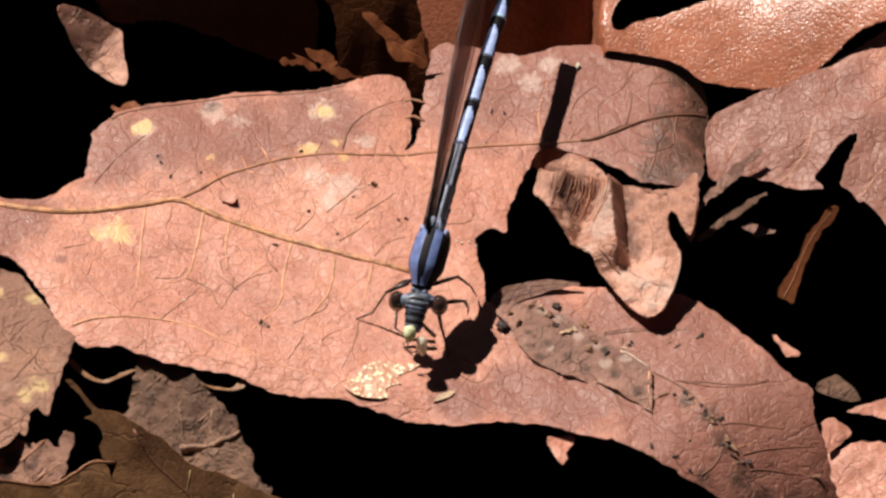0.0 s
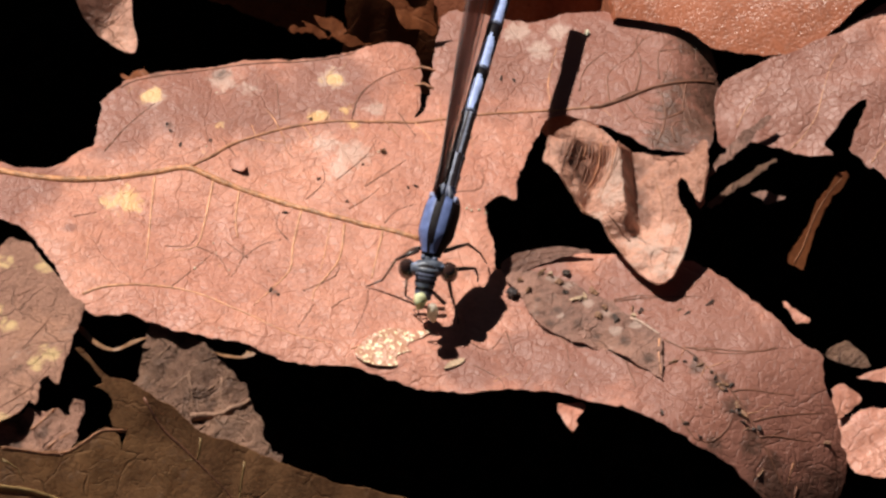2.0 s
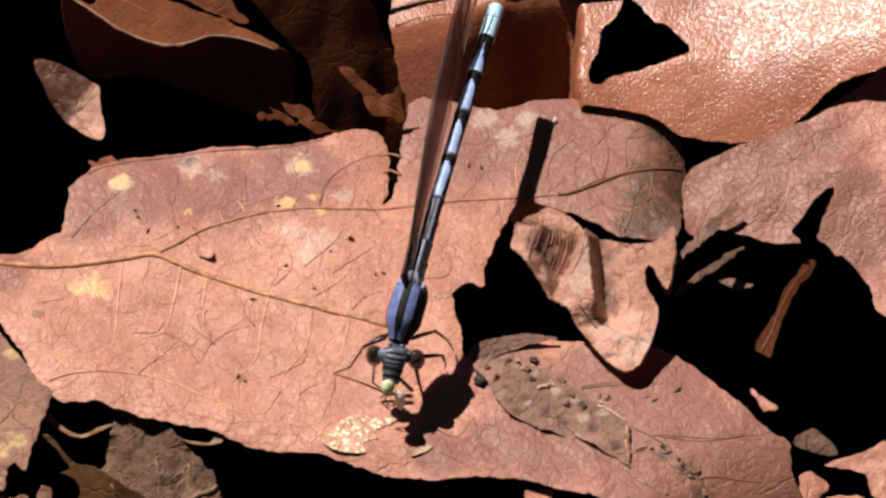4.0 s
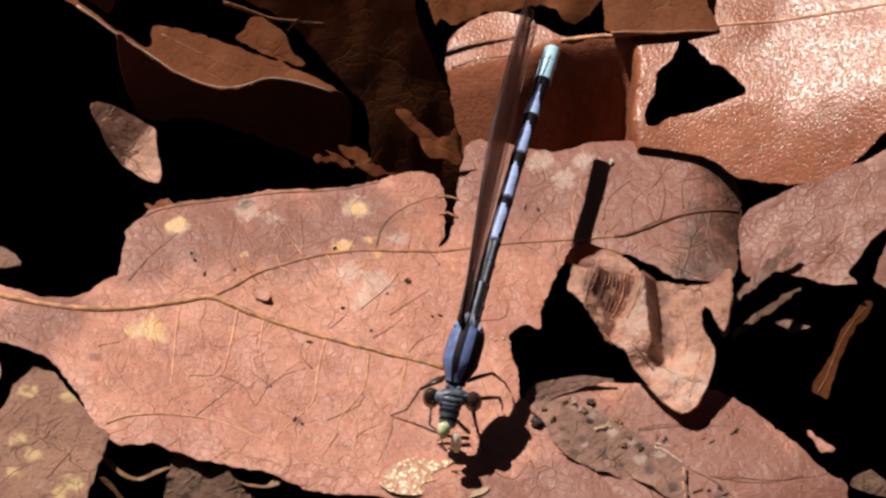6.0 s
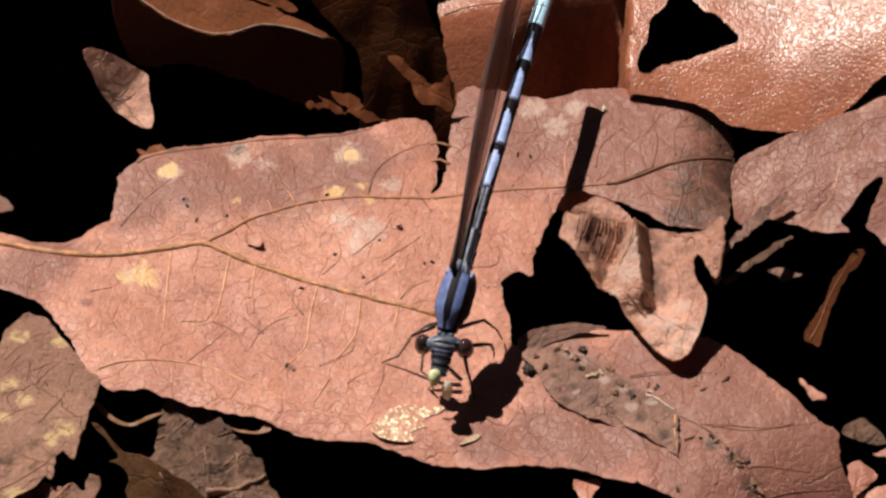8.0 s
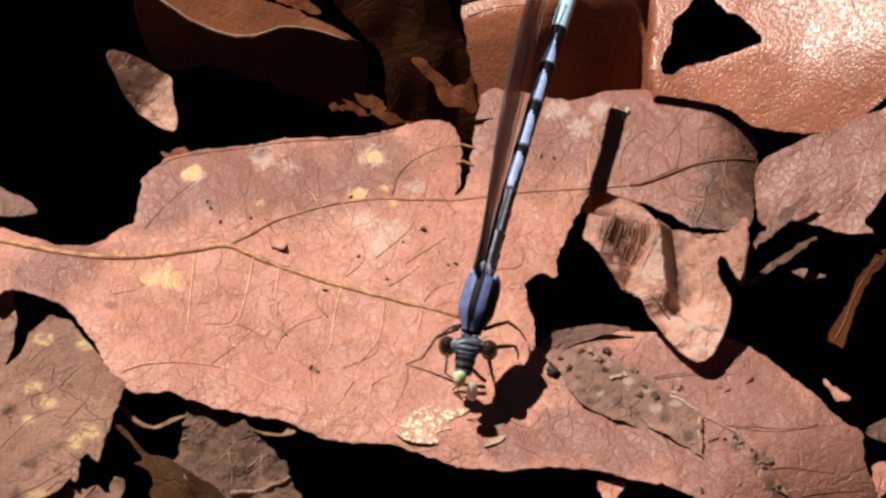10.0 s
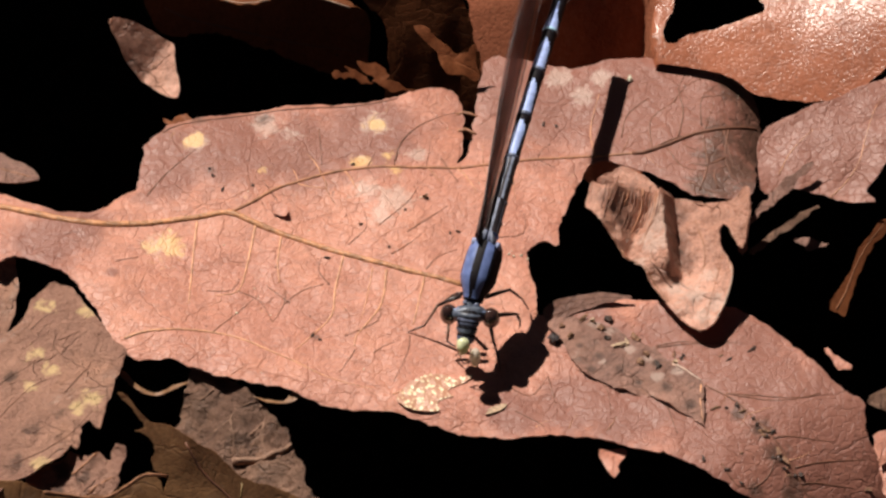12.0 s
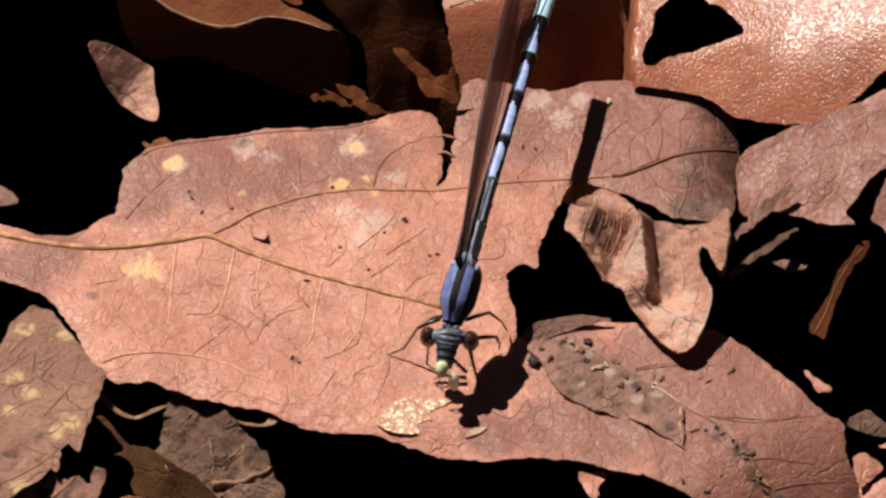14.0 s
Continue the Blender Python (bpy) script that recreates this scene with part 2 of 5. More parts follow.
class Leaf:
    """A thin dead blade on a tilted plane, with waves, its ribs, stains and dirt."""

    def __init__(self, name, plane, outline, material, label, category="leaf", step=0.8, thick=0.15, waves=0.3, size=9.0, edge=0.0, edge_width=2.0,
                 seed=1.0, ragged=0.18, shape=None, stains=(), dark_spots=(), aged_shade=(), pale_spots=(), group="", shade_holes=()):
        self.plane, self.waves, self.size, self.seed, self.shape = plane, waves, size, seed, shape
        self.edge, self.edge_width = edge, edge_width
        a, b, c, x0, y0 = plane
        self.at = Vector((x0, y0, Z0 + a))
        self.root = thing(name, self.at, label, category, group)
        poly = rag(outline, step * 0.75, ragged, seed)
        self.poly = poly
        lo, hi = np.min(poly, 0), np.max(poly, 0)
        rng = np.random.default_rng(int(seed * 100))
        grid = [(x + (step / 2 if j % 2 else 0), y) for j, y in enumerate(np.arange(lo[1], hi[1], step * 0.87)) for x in np.arange(lo[0], hi[0], step)]
        grid = np.array(grid) + rng.uniform(-0.18, 0.18, (len(grid), 2)) * step
        odd, far = inside(grid, poly)
        grid = grid[odd & (far > 0.45 * step)]
        loops = [list(range(len(poly)))]
        gaps = [rag(g, step * 0.75, ragged, seed + 2) for g in shade_holes]
        for g in gaps:
            odd, far = inside(grid, g)
            grid = grid[~odd & (far > 0.45 * step)]
        pts = [Vector(p) for p in poly]
        for g in gaps:
            loops.append(list(range(len(pts), len(pts) + len(g))))
            pts += [Vector(p) for p in g]
        pts += [Vector(p) for p in grid]
        vs, _, fs, _, _, _ = geometry.delaunay_2d_cdt(pts, [], loops, 1, 1e-6)
        xy = np.array([tuple(v) for v in vs])
        for g in gaps:
            void = inside([xy[list(f)].mean(0) for f in fs], g)[0]
            fs = [f for f, v in zip(fs, void) if not v]
        _, far = inside(xy, poly)
        zs = [self.height(x, y, d) for (x, y), d in zip(xy, far)]
        bm = bmesh.new()
        top = [bm.verts.new(((x - x0) * MM, (y - y0) * MM, (z - a) * MM)) for (x, y), z in zip(xy, zs)]
        for f in fs:
            if len(set(f)) == 3:
                try:
                    bm.faces.new([top[i] for i in f])
                except ValueError:
                    pass
        bmesh.ops.recalc_face_normals(bm, faces=bm.faces)
        bm.normal_update()
        if sum(f.normal.z * f.calc_area() for f in bm.faces) < 0:
            bmesh.ops.reverse_faces(bm, faces=bm.faces)
            bm.normal_update()
        rim = [e for e in bm.edges if e.is_boundary]
        faces = list(bm.faces)
        under = {v: bm.verts.new(v.co - v.normal * thick * MM) for v in top if v.link_faces}
        for f in faces:
            bm.faces.new([under[v] for v in reversed(f.verts)])
        for e in rim:
            u, v = e.verts
            l = e.link_loops[0]
            u, v = l.vert, l.link_loop_next.vert
            bm.faces.new([v, u, under[u], under[v]])
        for v in [v for v in bm.verts if not v.link_faces]:
            bm.verts.remove(v)
        bm.normal_update()
        for f in bm.faces:
            f.smooth = True
        for e in bm.edges:
            e.smooth = len(e.link_faces) != 2 or e.link_faces[0].normal.dot(e.link_faces[1].normal) > 0.45
        mesh = bpy.data.meshes.new("blade")
        bm.to_mesh(mesh)
        bm.free()
        for key, spots in (("stain", stains), ("dirt", dark_spots), ("aged_shade", aged_shade), ("pale_patch", pale_spots)):
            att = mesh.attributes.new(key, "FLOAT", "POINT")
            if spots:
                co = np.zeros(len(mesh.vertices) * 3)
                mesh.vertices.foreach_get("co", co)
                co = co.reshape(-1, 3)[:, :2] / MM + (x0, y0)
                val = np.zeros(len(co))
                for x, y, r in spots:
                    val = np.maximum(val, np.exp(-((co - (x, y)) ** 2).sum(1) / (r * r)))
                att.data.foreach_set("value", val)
        self.blade = part("blade", mesh, material, self.root)

    def height(self, x, y, d=None):
        a, b, c, x0, y0 = self.plane
        z = a + b * (x - x0) + c * (y - y0)
        z += self.waves * (wave(x, y, self.size, self.seed) + 0.45 * wave(x, y, self.size * 0.3, self.seed + 3))
        if self.edge:
            if d is None:
                d = inside([(x, y)], self.poly)[1][0]
            z += self.edge * math.exp(-d / self.edge_width) * (0.6 + 0.8 * wave(x, y, 6.0, self.seed + 5))
        if self.shape:
            z += self.shape(x, y)
        return z

    def rib(self, path, width, end=0.3, material=None, name="vein", proud=0.35, label=""):
        """A rib that stands out of the blade along a line on it."""
        line = spline([(*p, 0) for p in path], 0.7)
        a, b, c, x0, y0 = self.plane
        bm = bmesh.new()
        rings = []
        depth = inside([(p.x, p.y) for p in line], self.poly)[1] if self.edge else [0.0] * len(line)
        for i, p in enumerate(line):
            d = (line[min(i + 1, len(line) - 1)] - line[max(i - 1, 0)]).normalized()
            w = width * (1 + (end - 1) * i / (len(line) - 1)) * (1 + 0.18 * wave(p.x, p.y, 1.1, 9))
            z = self.height(p.x, p.y, depth[i])
            ring = []
            for k in range(7):
                t = math.pi * k / 6
                side = -math.cos(t) * w * 0.5
                q = Vector((p.x + d.y * side, p.y - d.x * side, 0))
                zz = z + b * (q.x - p.x) + c * (q.y - p.y) - 0.08 + math.sin(t) * (w * proud + 0.08)
                ring.append(bm.verts.new(((q.x - x0) * MM, (q.y - y0) * MM, (zz - a) * MM)))
            rings.append(ring)
        for r, s in zip(rings, rings[1:]):
            for k in range(6):
                bm.faces.new((r[k], r[k + 1], s[k + 1], s[k])).smooth = True
            bm.faces.new((r[6], r[0], s[0], s[6]))
        bm.faces.new(rings[0])
        bm.faces.new(list(reversed(rings[-1])))
        bmesh.ops.recalc_face_normals(bm, faces=bm.faces)
        return part(name, bm, material or RIB, self.root, label)


def tube(points, radii, sides=10, up=(0, 0, 1), flat=1.0, paint=None, origin=(0, 0, 0), caps=True):
    """A round bar along points (mm). flat squashes it along its up side; paint(t, angle) gives a face its material."""
    p = [Vector(q) for q in points]
    o = Vector(origin)
    bm = bmesh.new()
    rings = []
    for i, q in enumerate(p):
        d = (p[min(i + 1, len(p) - 1)] - p[max(i - 1, 0)]).normalized()
        side = d.cross(Vector(up)).normalized()
        top = side.cross(d).normalized()
        r = radii[i] if isinstance(radii, (list, tuple)) else radii
        rings.append([bm.verts.new((q - o + (side * math.sin(2 * math.pi * k / sides) + top * math.cos(2 * math.pi * k / sides) * flat) * r) * MM) for k in range(sides)])
    for i, (a, b) in enumerate(zip(rings, rings[1:])):
        for k in range(sides):
            f = bm.faces.new((a[k], a[(k + 1) % sides], b[(k + 1) % sides], b[k]))
            f.smooth = True
            if paint:
                angle = (k + 0.5) / sides * 2 * math.pi
                f.material_index = paint((i + 0.5) / (len(rings) - 1), angle if angle < math.pi else angle - 2 * math.pi)
    if caps:
        bm.faces.new(rings[0])
        bm.faces.new(list(reversed(rings[-1])))
    bmesh.ops.recalc_face_normals(bm, faces=bm.faces)
    return bm


def ball(at, radii, origin=(0, 0, 0), seg=16, rough=0.0, seed=0.0):
    """An egg-shaped body (mm), a little uneven when rough is given."""
    bm = bmesh.new()
    bmesh.ops.create_uvsphere(bm, u_segments=seg, v_segments=max(6, seg * 2 // 3), radius=1.0)
    for v in bm.verts:
        k = 1 + rough * noise.noise(v.co * 1.7 + Vector((seed, seed, 0)))
        v.co = (Vector((v.co.x * radii[0], v.co.y * radii[1], v.co.z * radii[2])) * k + Vector(at) - Vector(origin)) * MM
    for f in bm.faces:
        f.smooth = True
    return bm


# ------------------------------------------------------------ ground
def ground():
    bm = bmesh.new()
    n, half = 90, 90.0
    vs = [[bm.verts.new(((i / n * 2 - 1) * half * MM, (j / n * 2 - 1) * half * MM, (1.6 * wave(i * 2.0, j * 2.0, 7.0, 2) + 0.9 * wave(i * 2.0, j * 2.0, 2.5, 4)) * MM)) for j in range(n + 1)] for i in range(n + 1)]
    for i in range(n):
        for j in range(n):
            bm.faces.new((vs[i][j], vs[i + 1][j], vs[i + 1][j + 1], vs[i][j + 1])).smooth = True
    far = 30.0
    ring = [v for v in vs[0]] + [vs[i][n] for i in range(1, n + 1)] + [vs[n][j] for j in range(n - 1, -1, -1)] + [vs[i][0] for i in range(n - 1, 0, -1)]
    out = []
    for v in ring:
        d = v.co.to_2d().normalized() * far
        out.append(bm.verts.new((d.x, d.y, 0)))
    for k in range(len(ring)):
        bm.faces.new((ring[k], ring[(k + 1) % len(ring)], out[(k + 1) % len(ring)], out[k]))
    bmesh.ops.recalc_face_normals(bm, faces=bm.faces)
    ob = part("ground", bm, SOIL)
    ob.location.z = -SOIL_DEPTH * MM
    tagged(ob, "dark damp forest soil under the leaf litter", "ground", kind="structure")


ground()


def litter():
    """A carpet of dead leaves all round, added out of view to shade the soil."""
    rng = random.Random(5)
    bm = bmesh.new()
    made = 0
    while made < 2000:
        x, y = rng.uniform(-180, 180), rng.uniform(-165, 215)
        long, wide, turn = rng.uniform(11, 24), rng.uniform(6, 10), rng.uniform(0, 6.28)
        reach_x, reach_y = long * abs(math.cos(turn)) + wide * abs(math.sin(turn)), long * abs(math.sin(turn)) + wide * abs(math.cos(turn))
        if -53 - reach_x < x < 53 + reach_x and -52 - reach_y < y < 45 + reach_y:
            continue
        if math.hypot(x, y - 25) > 165 + 40 * wave(x, y, 45.0, 3):
            continue
        made += 1
        lift, lean, roll, seed = rng.uniform(8, 25), rng.uniform(-0.12, 0.12), rng.uniform(-0.2, 0.2), rng.random() * 50
        rows = []
        for i in range(13):
            u = i / 12 * 2 - 1
            half = wide * (1 - u * u) ** 0.55 * (0.75 + 0.35 * math.sin(i * 2.1 + seed)) + 0.3
            row = []
            for j in range(5):
                v = (j / 2 - 1) * half
                px, py = x + u * long * math.cos(turn) - v * math.sin(turn), y + u * long * math.sin(turn) + v * math.cos(turn)
                row.append(bm.verts.new((px * MM, py * MM, (lift + lean * u * long + roll * v - 0.035 * v * v + 1.2 * wave(px, py, 6.0, seed)) * MM)))
            rows.append(row)
        for a, b in zip(rows, rows[1:]):
            for j in range(4):
                bm.faces.new((a[j], a[j + 1], b[j + 1], b[j])).smooth = True
    bmesh.ops.recalc_face_normals(bm, faces=bm.faces)
    bmesh.ops.solidify(bm, geom=bm.faces[:], thickness=0.15 * MM)
    tagged(part("unseen_leaf_litter", bm, BROWN), "carpet of brown dead leaves added out of view to shade the soil", "leaf litter", kind="stuff")


litter()

# ------------------------------------------------------------ the big leaf on which the damselfly sits
def main_bend(x, y):
    """The upper lobe bends down at its side, the lower lobe at its end, the near margin along a vein."""
    k = min(1.0, max(0.0, (y - 2.0) / 4.0))
    d = max(0.0, x - 20.5)
    e = max(0.0, 0.62 * (x - 26.0) - 0.78 * (y + 23.0))
    low = max(0.0, -15.8 - 0.27 * (x + 29) - y) * min(1.0, max(0.0, (8 - x) / 10))
    return -0.10 * k * d * d - 0.045 * e * e - 0.04 * low * low


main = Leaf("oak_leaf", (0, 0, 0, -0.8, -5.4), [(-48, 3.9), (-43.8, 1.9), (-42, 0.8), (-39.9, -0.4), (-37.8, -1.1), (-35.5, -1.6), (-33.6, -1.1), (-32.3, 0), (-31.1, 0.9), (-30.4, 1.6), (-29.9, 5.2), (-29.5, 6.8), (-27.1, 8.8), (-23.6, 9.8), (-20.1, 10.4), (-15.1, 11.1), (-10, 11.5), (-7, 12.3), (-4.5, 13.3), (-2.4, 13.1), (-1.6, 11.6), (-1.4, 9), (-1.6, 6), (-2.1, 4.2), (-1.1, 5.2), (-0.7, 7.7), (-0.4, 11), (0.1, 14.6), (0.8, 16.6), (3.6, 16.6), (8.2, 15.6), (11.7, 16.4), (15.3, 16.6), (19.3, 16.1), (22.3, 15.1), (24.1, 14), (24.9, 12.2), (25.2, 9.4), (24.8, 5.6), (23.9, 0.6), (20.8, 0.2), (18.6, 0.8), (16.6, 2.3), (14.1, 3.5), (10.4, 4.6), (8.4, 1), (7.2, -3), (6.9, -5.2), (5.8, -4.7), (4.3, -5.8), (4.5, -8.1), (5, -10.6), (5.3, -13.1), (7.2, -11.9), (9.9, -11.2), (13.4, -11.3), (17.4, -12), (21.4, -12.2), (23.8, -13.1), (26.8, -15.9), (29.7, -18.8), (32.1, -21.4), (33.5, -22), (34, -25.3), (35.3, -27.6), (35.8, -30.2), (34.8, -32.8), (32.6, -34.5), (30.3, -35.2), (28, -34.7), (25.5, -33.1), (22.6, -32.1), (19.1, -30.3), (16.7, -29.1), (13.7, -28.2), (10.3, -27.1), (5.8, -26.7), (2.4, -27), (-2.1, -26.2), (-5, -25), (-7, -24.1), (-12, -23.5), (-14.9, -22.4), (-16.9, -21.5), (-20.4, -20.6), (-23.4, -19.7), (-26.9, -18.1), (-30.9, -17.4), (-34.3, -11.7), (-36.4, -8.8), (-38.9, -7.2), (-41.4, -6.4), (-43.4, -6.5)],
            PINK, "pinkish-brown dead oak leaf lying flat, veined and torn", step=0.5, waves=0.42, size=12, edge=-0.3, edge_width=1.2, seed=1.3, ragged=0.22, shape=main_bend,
            # patches of whitish mould
            pale_spots=[(x, y, r) for (x, y), r in zip([(-7.7, -0.2), (-10, 1.1), (-8.7, -2.1), (-19.1, 8.8), (-16.6, 7.6), (-9.4, 8.7), (-25.1, 6.5), (-5.5, 5.1), (9.2, 12.3), (7.2, 14.3), (-28.5, -5.3), (10.7, 14.2)], (2.0, 1.5, 1.2, 1.4, 1.2, 1.6, 1.3, 1.0, 1.3, 1.5, 1.5, 1.2))],
            # browner skin, plus shade of the tilted lobes put into the colour
            aged_shade=[(x, y, r) for (x, y), r in zip([(8, -23), (13, -25), (3, -24), (9, -14), (10, 12), (-10, 7.7), (15.2, 11.6), (-22.6, 5.8), (20.2, 6.2), (-16, 5.8), (5.1, 12.9), (-27.6, 4.5), (-36, -2.7), (-32.4, -8.5), (-37.9, -5.2), (12.4, -18.4), (17.3, -16.5), (22.3, -18.4), (27.5, -32.6), (24.1, -29.6), (31.5, -33.1), (20.6, -24.5), (33.5, -28.9), (29, -26.3), (25.1, -21.3), (30, -22.9), (15.2, -21.4), (20.2, -19.5), (23.1, 13.4), (24, 9.9), (23.4, 5.6), (21.9, 3), (21.5, 11), (19.9, 5.6), (23.2, 1.6)], (4, 4, 3, 3, 6, 5, 10, 5, 9, 5, 8, 5, 3.5, 0.5, 3.5, 5, 5, 7, 9, 8, 8, 6, 6, 6, 6, 6, 5, 5, 6, 6.5, 6, 5.5, 6, 5, 5))],
            stains=[(x, y, r) for (x, y), r in zip([(-27.6, -5.3), (-19.1, 3.2), (-10.5, 4.4), (-9.3, 8.7), (-25.4, 6.8), (-7.5, 3.4), (-8, 5.1), (-29.2, -5.3)], (1.7, 0.5, 1.0, 1.1, 1.2, 0.6, 0.6, 1.0))],
            # dirt, and on the upper lobe's bent side shade put into the colour
            dark_spots=[(x, y, r) for (x, y), r in zip([(23.6, 13), (24.5, 8.9), (23.6, 3.2), (21.6, 2.3), (20.9, 4.9), (24.4, 15.5), (22.8, 14), (24.5, 6.2), (22.4, 3.7), (21.5, 7.6), (19.9, 1.6), (-23.8, 3.2), (-14.3, -15.8), (-25.1, 9.1), (-19.1, 9.4), (29, -34), (32.5, -33.3), (34.6, -32.5), (24.6, -26), (26, -28.3), (27.5, -30.4), (30, -34.7), (31.5, -34), (34.1, -33.2), (22.6, -24.5), (29, -32.2), (27, -31.4), (24, -31.6)], (2.8, 3.2, 2.8, 2.4, 2.0, 2.6, 2.2, 2.8, 2.4, 2.2, 1.8, 0.5, 0.5, 0.8, 1.0, 2.2, 2.2, 2.0, 1.1, 1.2, 1.2, 2.0, 2.0, 1.6, 0.9, 1.3, 1.2, 0.9))])
main.rib([(-43.6, -0.5), (-40, -1.5), (-35, -2.7), (-30, -2.8), (-25, -2.1), (-22.2, -1.7), (-20, -2.7), (-17.5, -3.9), (-14, -5.4), (-10, -7), (-5, -8.7), (-1.5, -9.8)], 0.72, 0.75, MIDRIB, "midrib")
main.rib([(-22.2, -1.7), (-20, -0.4), (-18, 1.2), (-14, 2.8), (-10, 3.6), (-5.5, 3.6), (-2, 3.7), (1, 4.2), (5.1, 4.8), (10.1, 5.2), (14.6, 5.4)], 0.42, 0.75, RIB_MID)
main.rib([(13.6, 5.35), (14.6, 5.4), (16.7, 6.3), (19.2, 7.6), (22.2, 8.5), (24.8, 9.9)], 0.46, 0.6, RIB_DARK, proud=0.55)
for path in ([(-28.2, 7.7), (-26.8, 8.6), (-23.6, 9.4), (-20.1, 10.1), (-15.1, 10.7), (-11.5, 11)], [(-16.1, 10.6), (-13.1, 10.9), (-10, 11.2), (-7.3, 11.9)]):
    main.rib(path, 0.22, 0.8, RIB_DARK, "curled_edge")
main.rib([(-2.1, 10.2), (-1.4, 10.5), (-0.2, 10)], 0.3, 0.8, RIB_MID, "fibre")
main.rib([(-2, 8.2), (-1.2, 8.5), (-0.3, 7.9)], 0.35, 0.8, RIB_MID, "fibre")
main.rib([(-31.2, -15.9), (-28.8, -15.1), (-24.8, -15), (-21.3, -15.8), (-17.4, -17.9), (-13.4, -20.3), (-9.4, -21.6)], 0.34, 0.3, RIB)
for path in ([(-7.5, 4.3), (-7, 6.4), (-5.5, 8.4), (-3, 10), (-1.6, 10.5)], [(14.6, 5.4), (17.7, 7.2), (20.2, 7.7), (24.5, 9.9)],
             [(-29.5, 0.4), (-27.6, 3.2), (-25.1, 5.8)], [(15.5, -17), (20.2, -16.6), (23.2, -16.6)], [(21.6, -22.3), (25.1, -22.9), (27.6, -22.7), (29.8, -21.8)],
             [(27.5, -29.1), (30.5, -27.9), (33.8, -27)], [(19.5, 1), (20.3, 3.9), (20, 7.6), (20.9, 10.9), (20.5, 12.5)], [(17.7, 7.2), (18.2, 10.2), (17.8, 12.9), (18.5, 14.9)], [(22.2, 8.3), (21.9, 5), (22.6, 2.3)], [(21.9, 5), (20.1, 3.9), (18.6, 4.3)]):
    main.rib(path, 0.24, 0.4, RIB_DARK)
for path in ([(10.3, 5), (9.9, 8.3), (10.7, 12.3)], [(-9.4, -8), (-10, -11.9), (-10.4, -13.8)]):
    main.rib(path, 0.16, 0.6, RIB)



for path in ([(15.4, 5.6), (15.3, 9.3), (17.3, 11.3)],
             [(17.3, 11.3), (18.5, 13.3), (19.9, 14.1)],
             [(19.8, 8.6), (19.9, 11.8), (21.8, 13.8)],
             [(19.9, 11.8), (22.6, 12.3), (23.6, 10.7)],
             [(21.2, 1.2), (20.9, 3.2), (22.6, 4.1), (23.6, 3.2)],
             [(18.7, 1.9), (21.2, 0.6), (23.4, 1)],
             [(12.7, 7.3), (13.2, 9.9), (15.2, 11.9)],
             [(16.7, 6), (18.2, 3.7), (20.9, 3.2)],
             [(21.8, 8.1), (22.2, 6), (22.6, 4.1)]):
    main.rib(path, 0.21, 0.5, RIB_DARK, proud=0.32)
for path in ([(-24, -10.3), (-21.8, -10.3), (-21.2, -8.9)],
             [(-8.9, -3.2), (-6.5, -0.7), (-5.4, 1.4)],
             [(-6.4, -4), (-4.4, -2.3), (-2.8, -0.9)],
             [(-32.1, -7.2), (-30.1, -6.7)],
             [(-23.5, -15.2), (-20.8, -12.3), (-19.7, -10.9)],
             [(-16.7, -11.8), (-18.8, -9.7)],
             [(-14.3, 8.3), (-14, 4)],
             [(-3.4, 4.7), (-1.9, 2)],
             [(8.5, -19.4), (11, -21.3), (11.5, -24.5)],
             [(6, -20.1), (6.7, -23.2)],
             [(3.1, -24), (5.5, -25.6), (5.8, -26.7)],
             [(16.3, -23.3), (17.3, -26.7)],
             [(-11.8, -15.7), (-8.9, -14), (-8.8, -12.2)],
             [(2.6, -21.3), (4.5, -22.3), (6, -20.1)]):
    main.rib(path, 0.18, 0.5, RIB_DARK)


def side_veins(leaf, path, step, lengths, width, seed, sides=(-1,), bend=0.3):
    """Thin wandering veins that leave a rib."""
    rng = random.Random(seed)
    line = spline([(*p, 0) for p in path], step)
    for i in range(1, len(line) - 1):
        d = (line[i + 1] - line[i - 1]).normalized()
        for side in sides:
            if rng.random() < 0.35:
                continue
            p, a = line[i].copy(), math.atan2(d.y, d.x) + side * rng.uniform(0.9, 1.5)
            way = [(p.x, p.y)]
            for _ in range(int(rng.uniform(*lengths) / 0.9)):
                a += rng.uniform(-bend, bend)
                p = p + Vector((math.cos(a), math.sin(a), 0)) * 0.9
                way.append((p.x, p.y))
            ok, far = inside(way, leaf.poly)
            if len(way) > 2 and ok.all() and far.min() > 0.4:
                leaf.rib(way, width * rng.uniform(0.7, 1.2), 0.45, rng.choice((RIB, RIB_MID, RIB_DARK)))


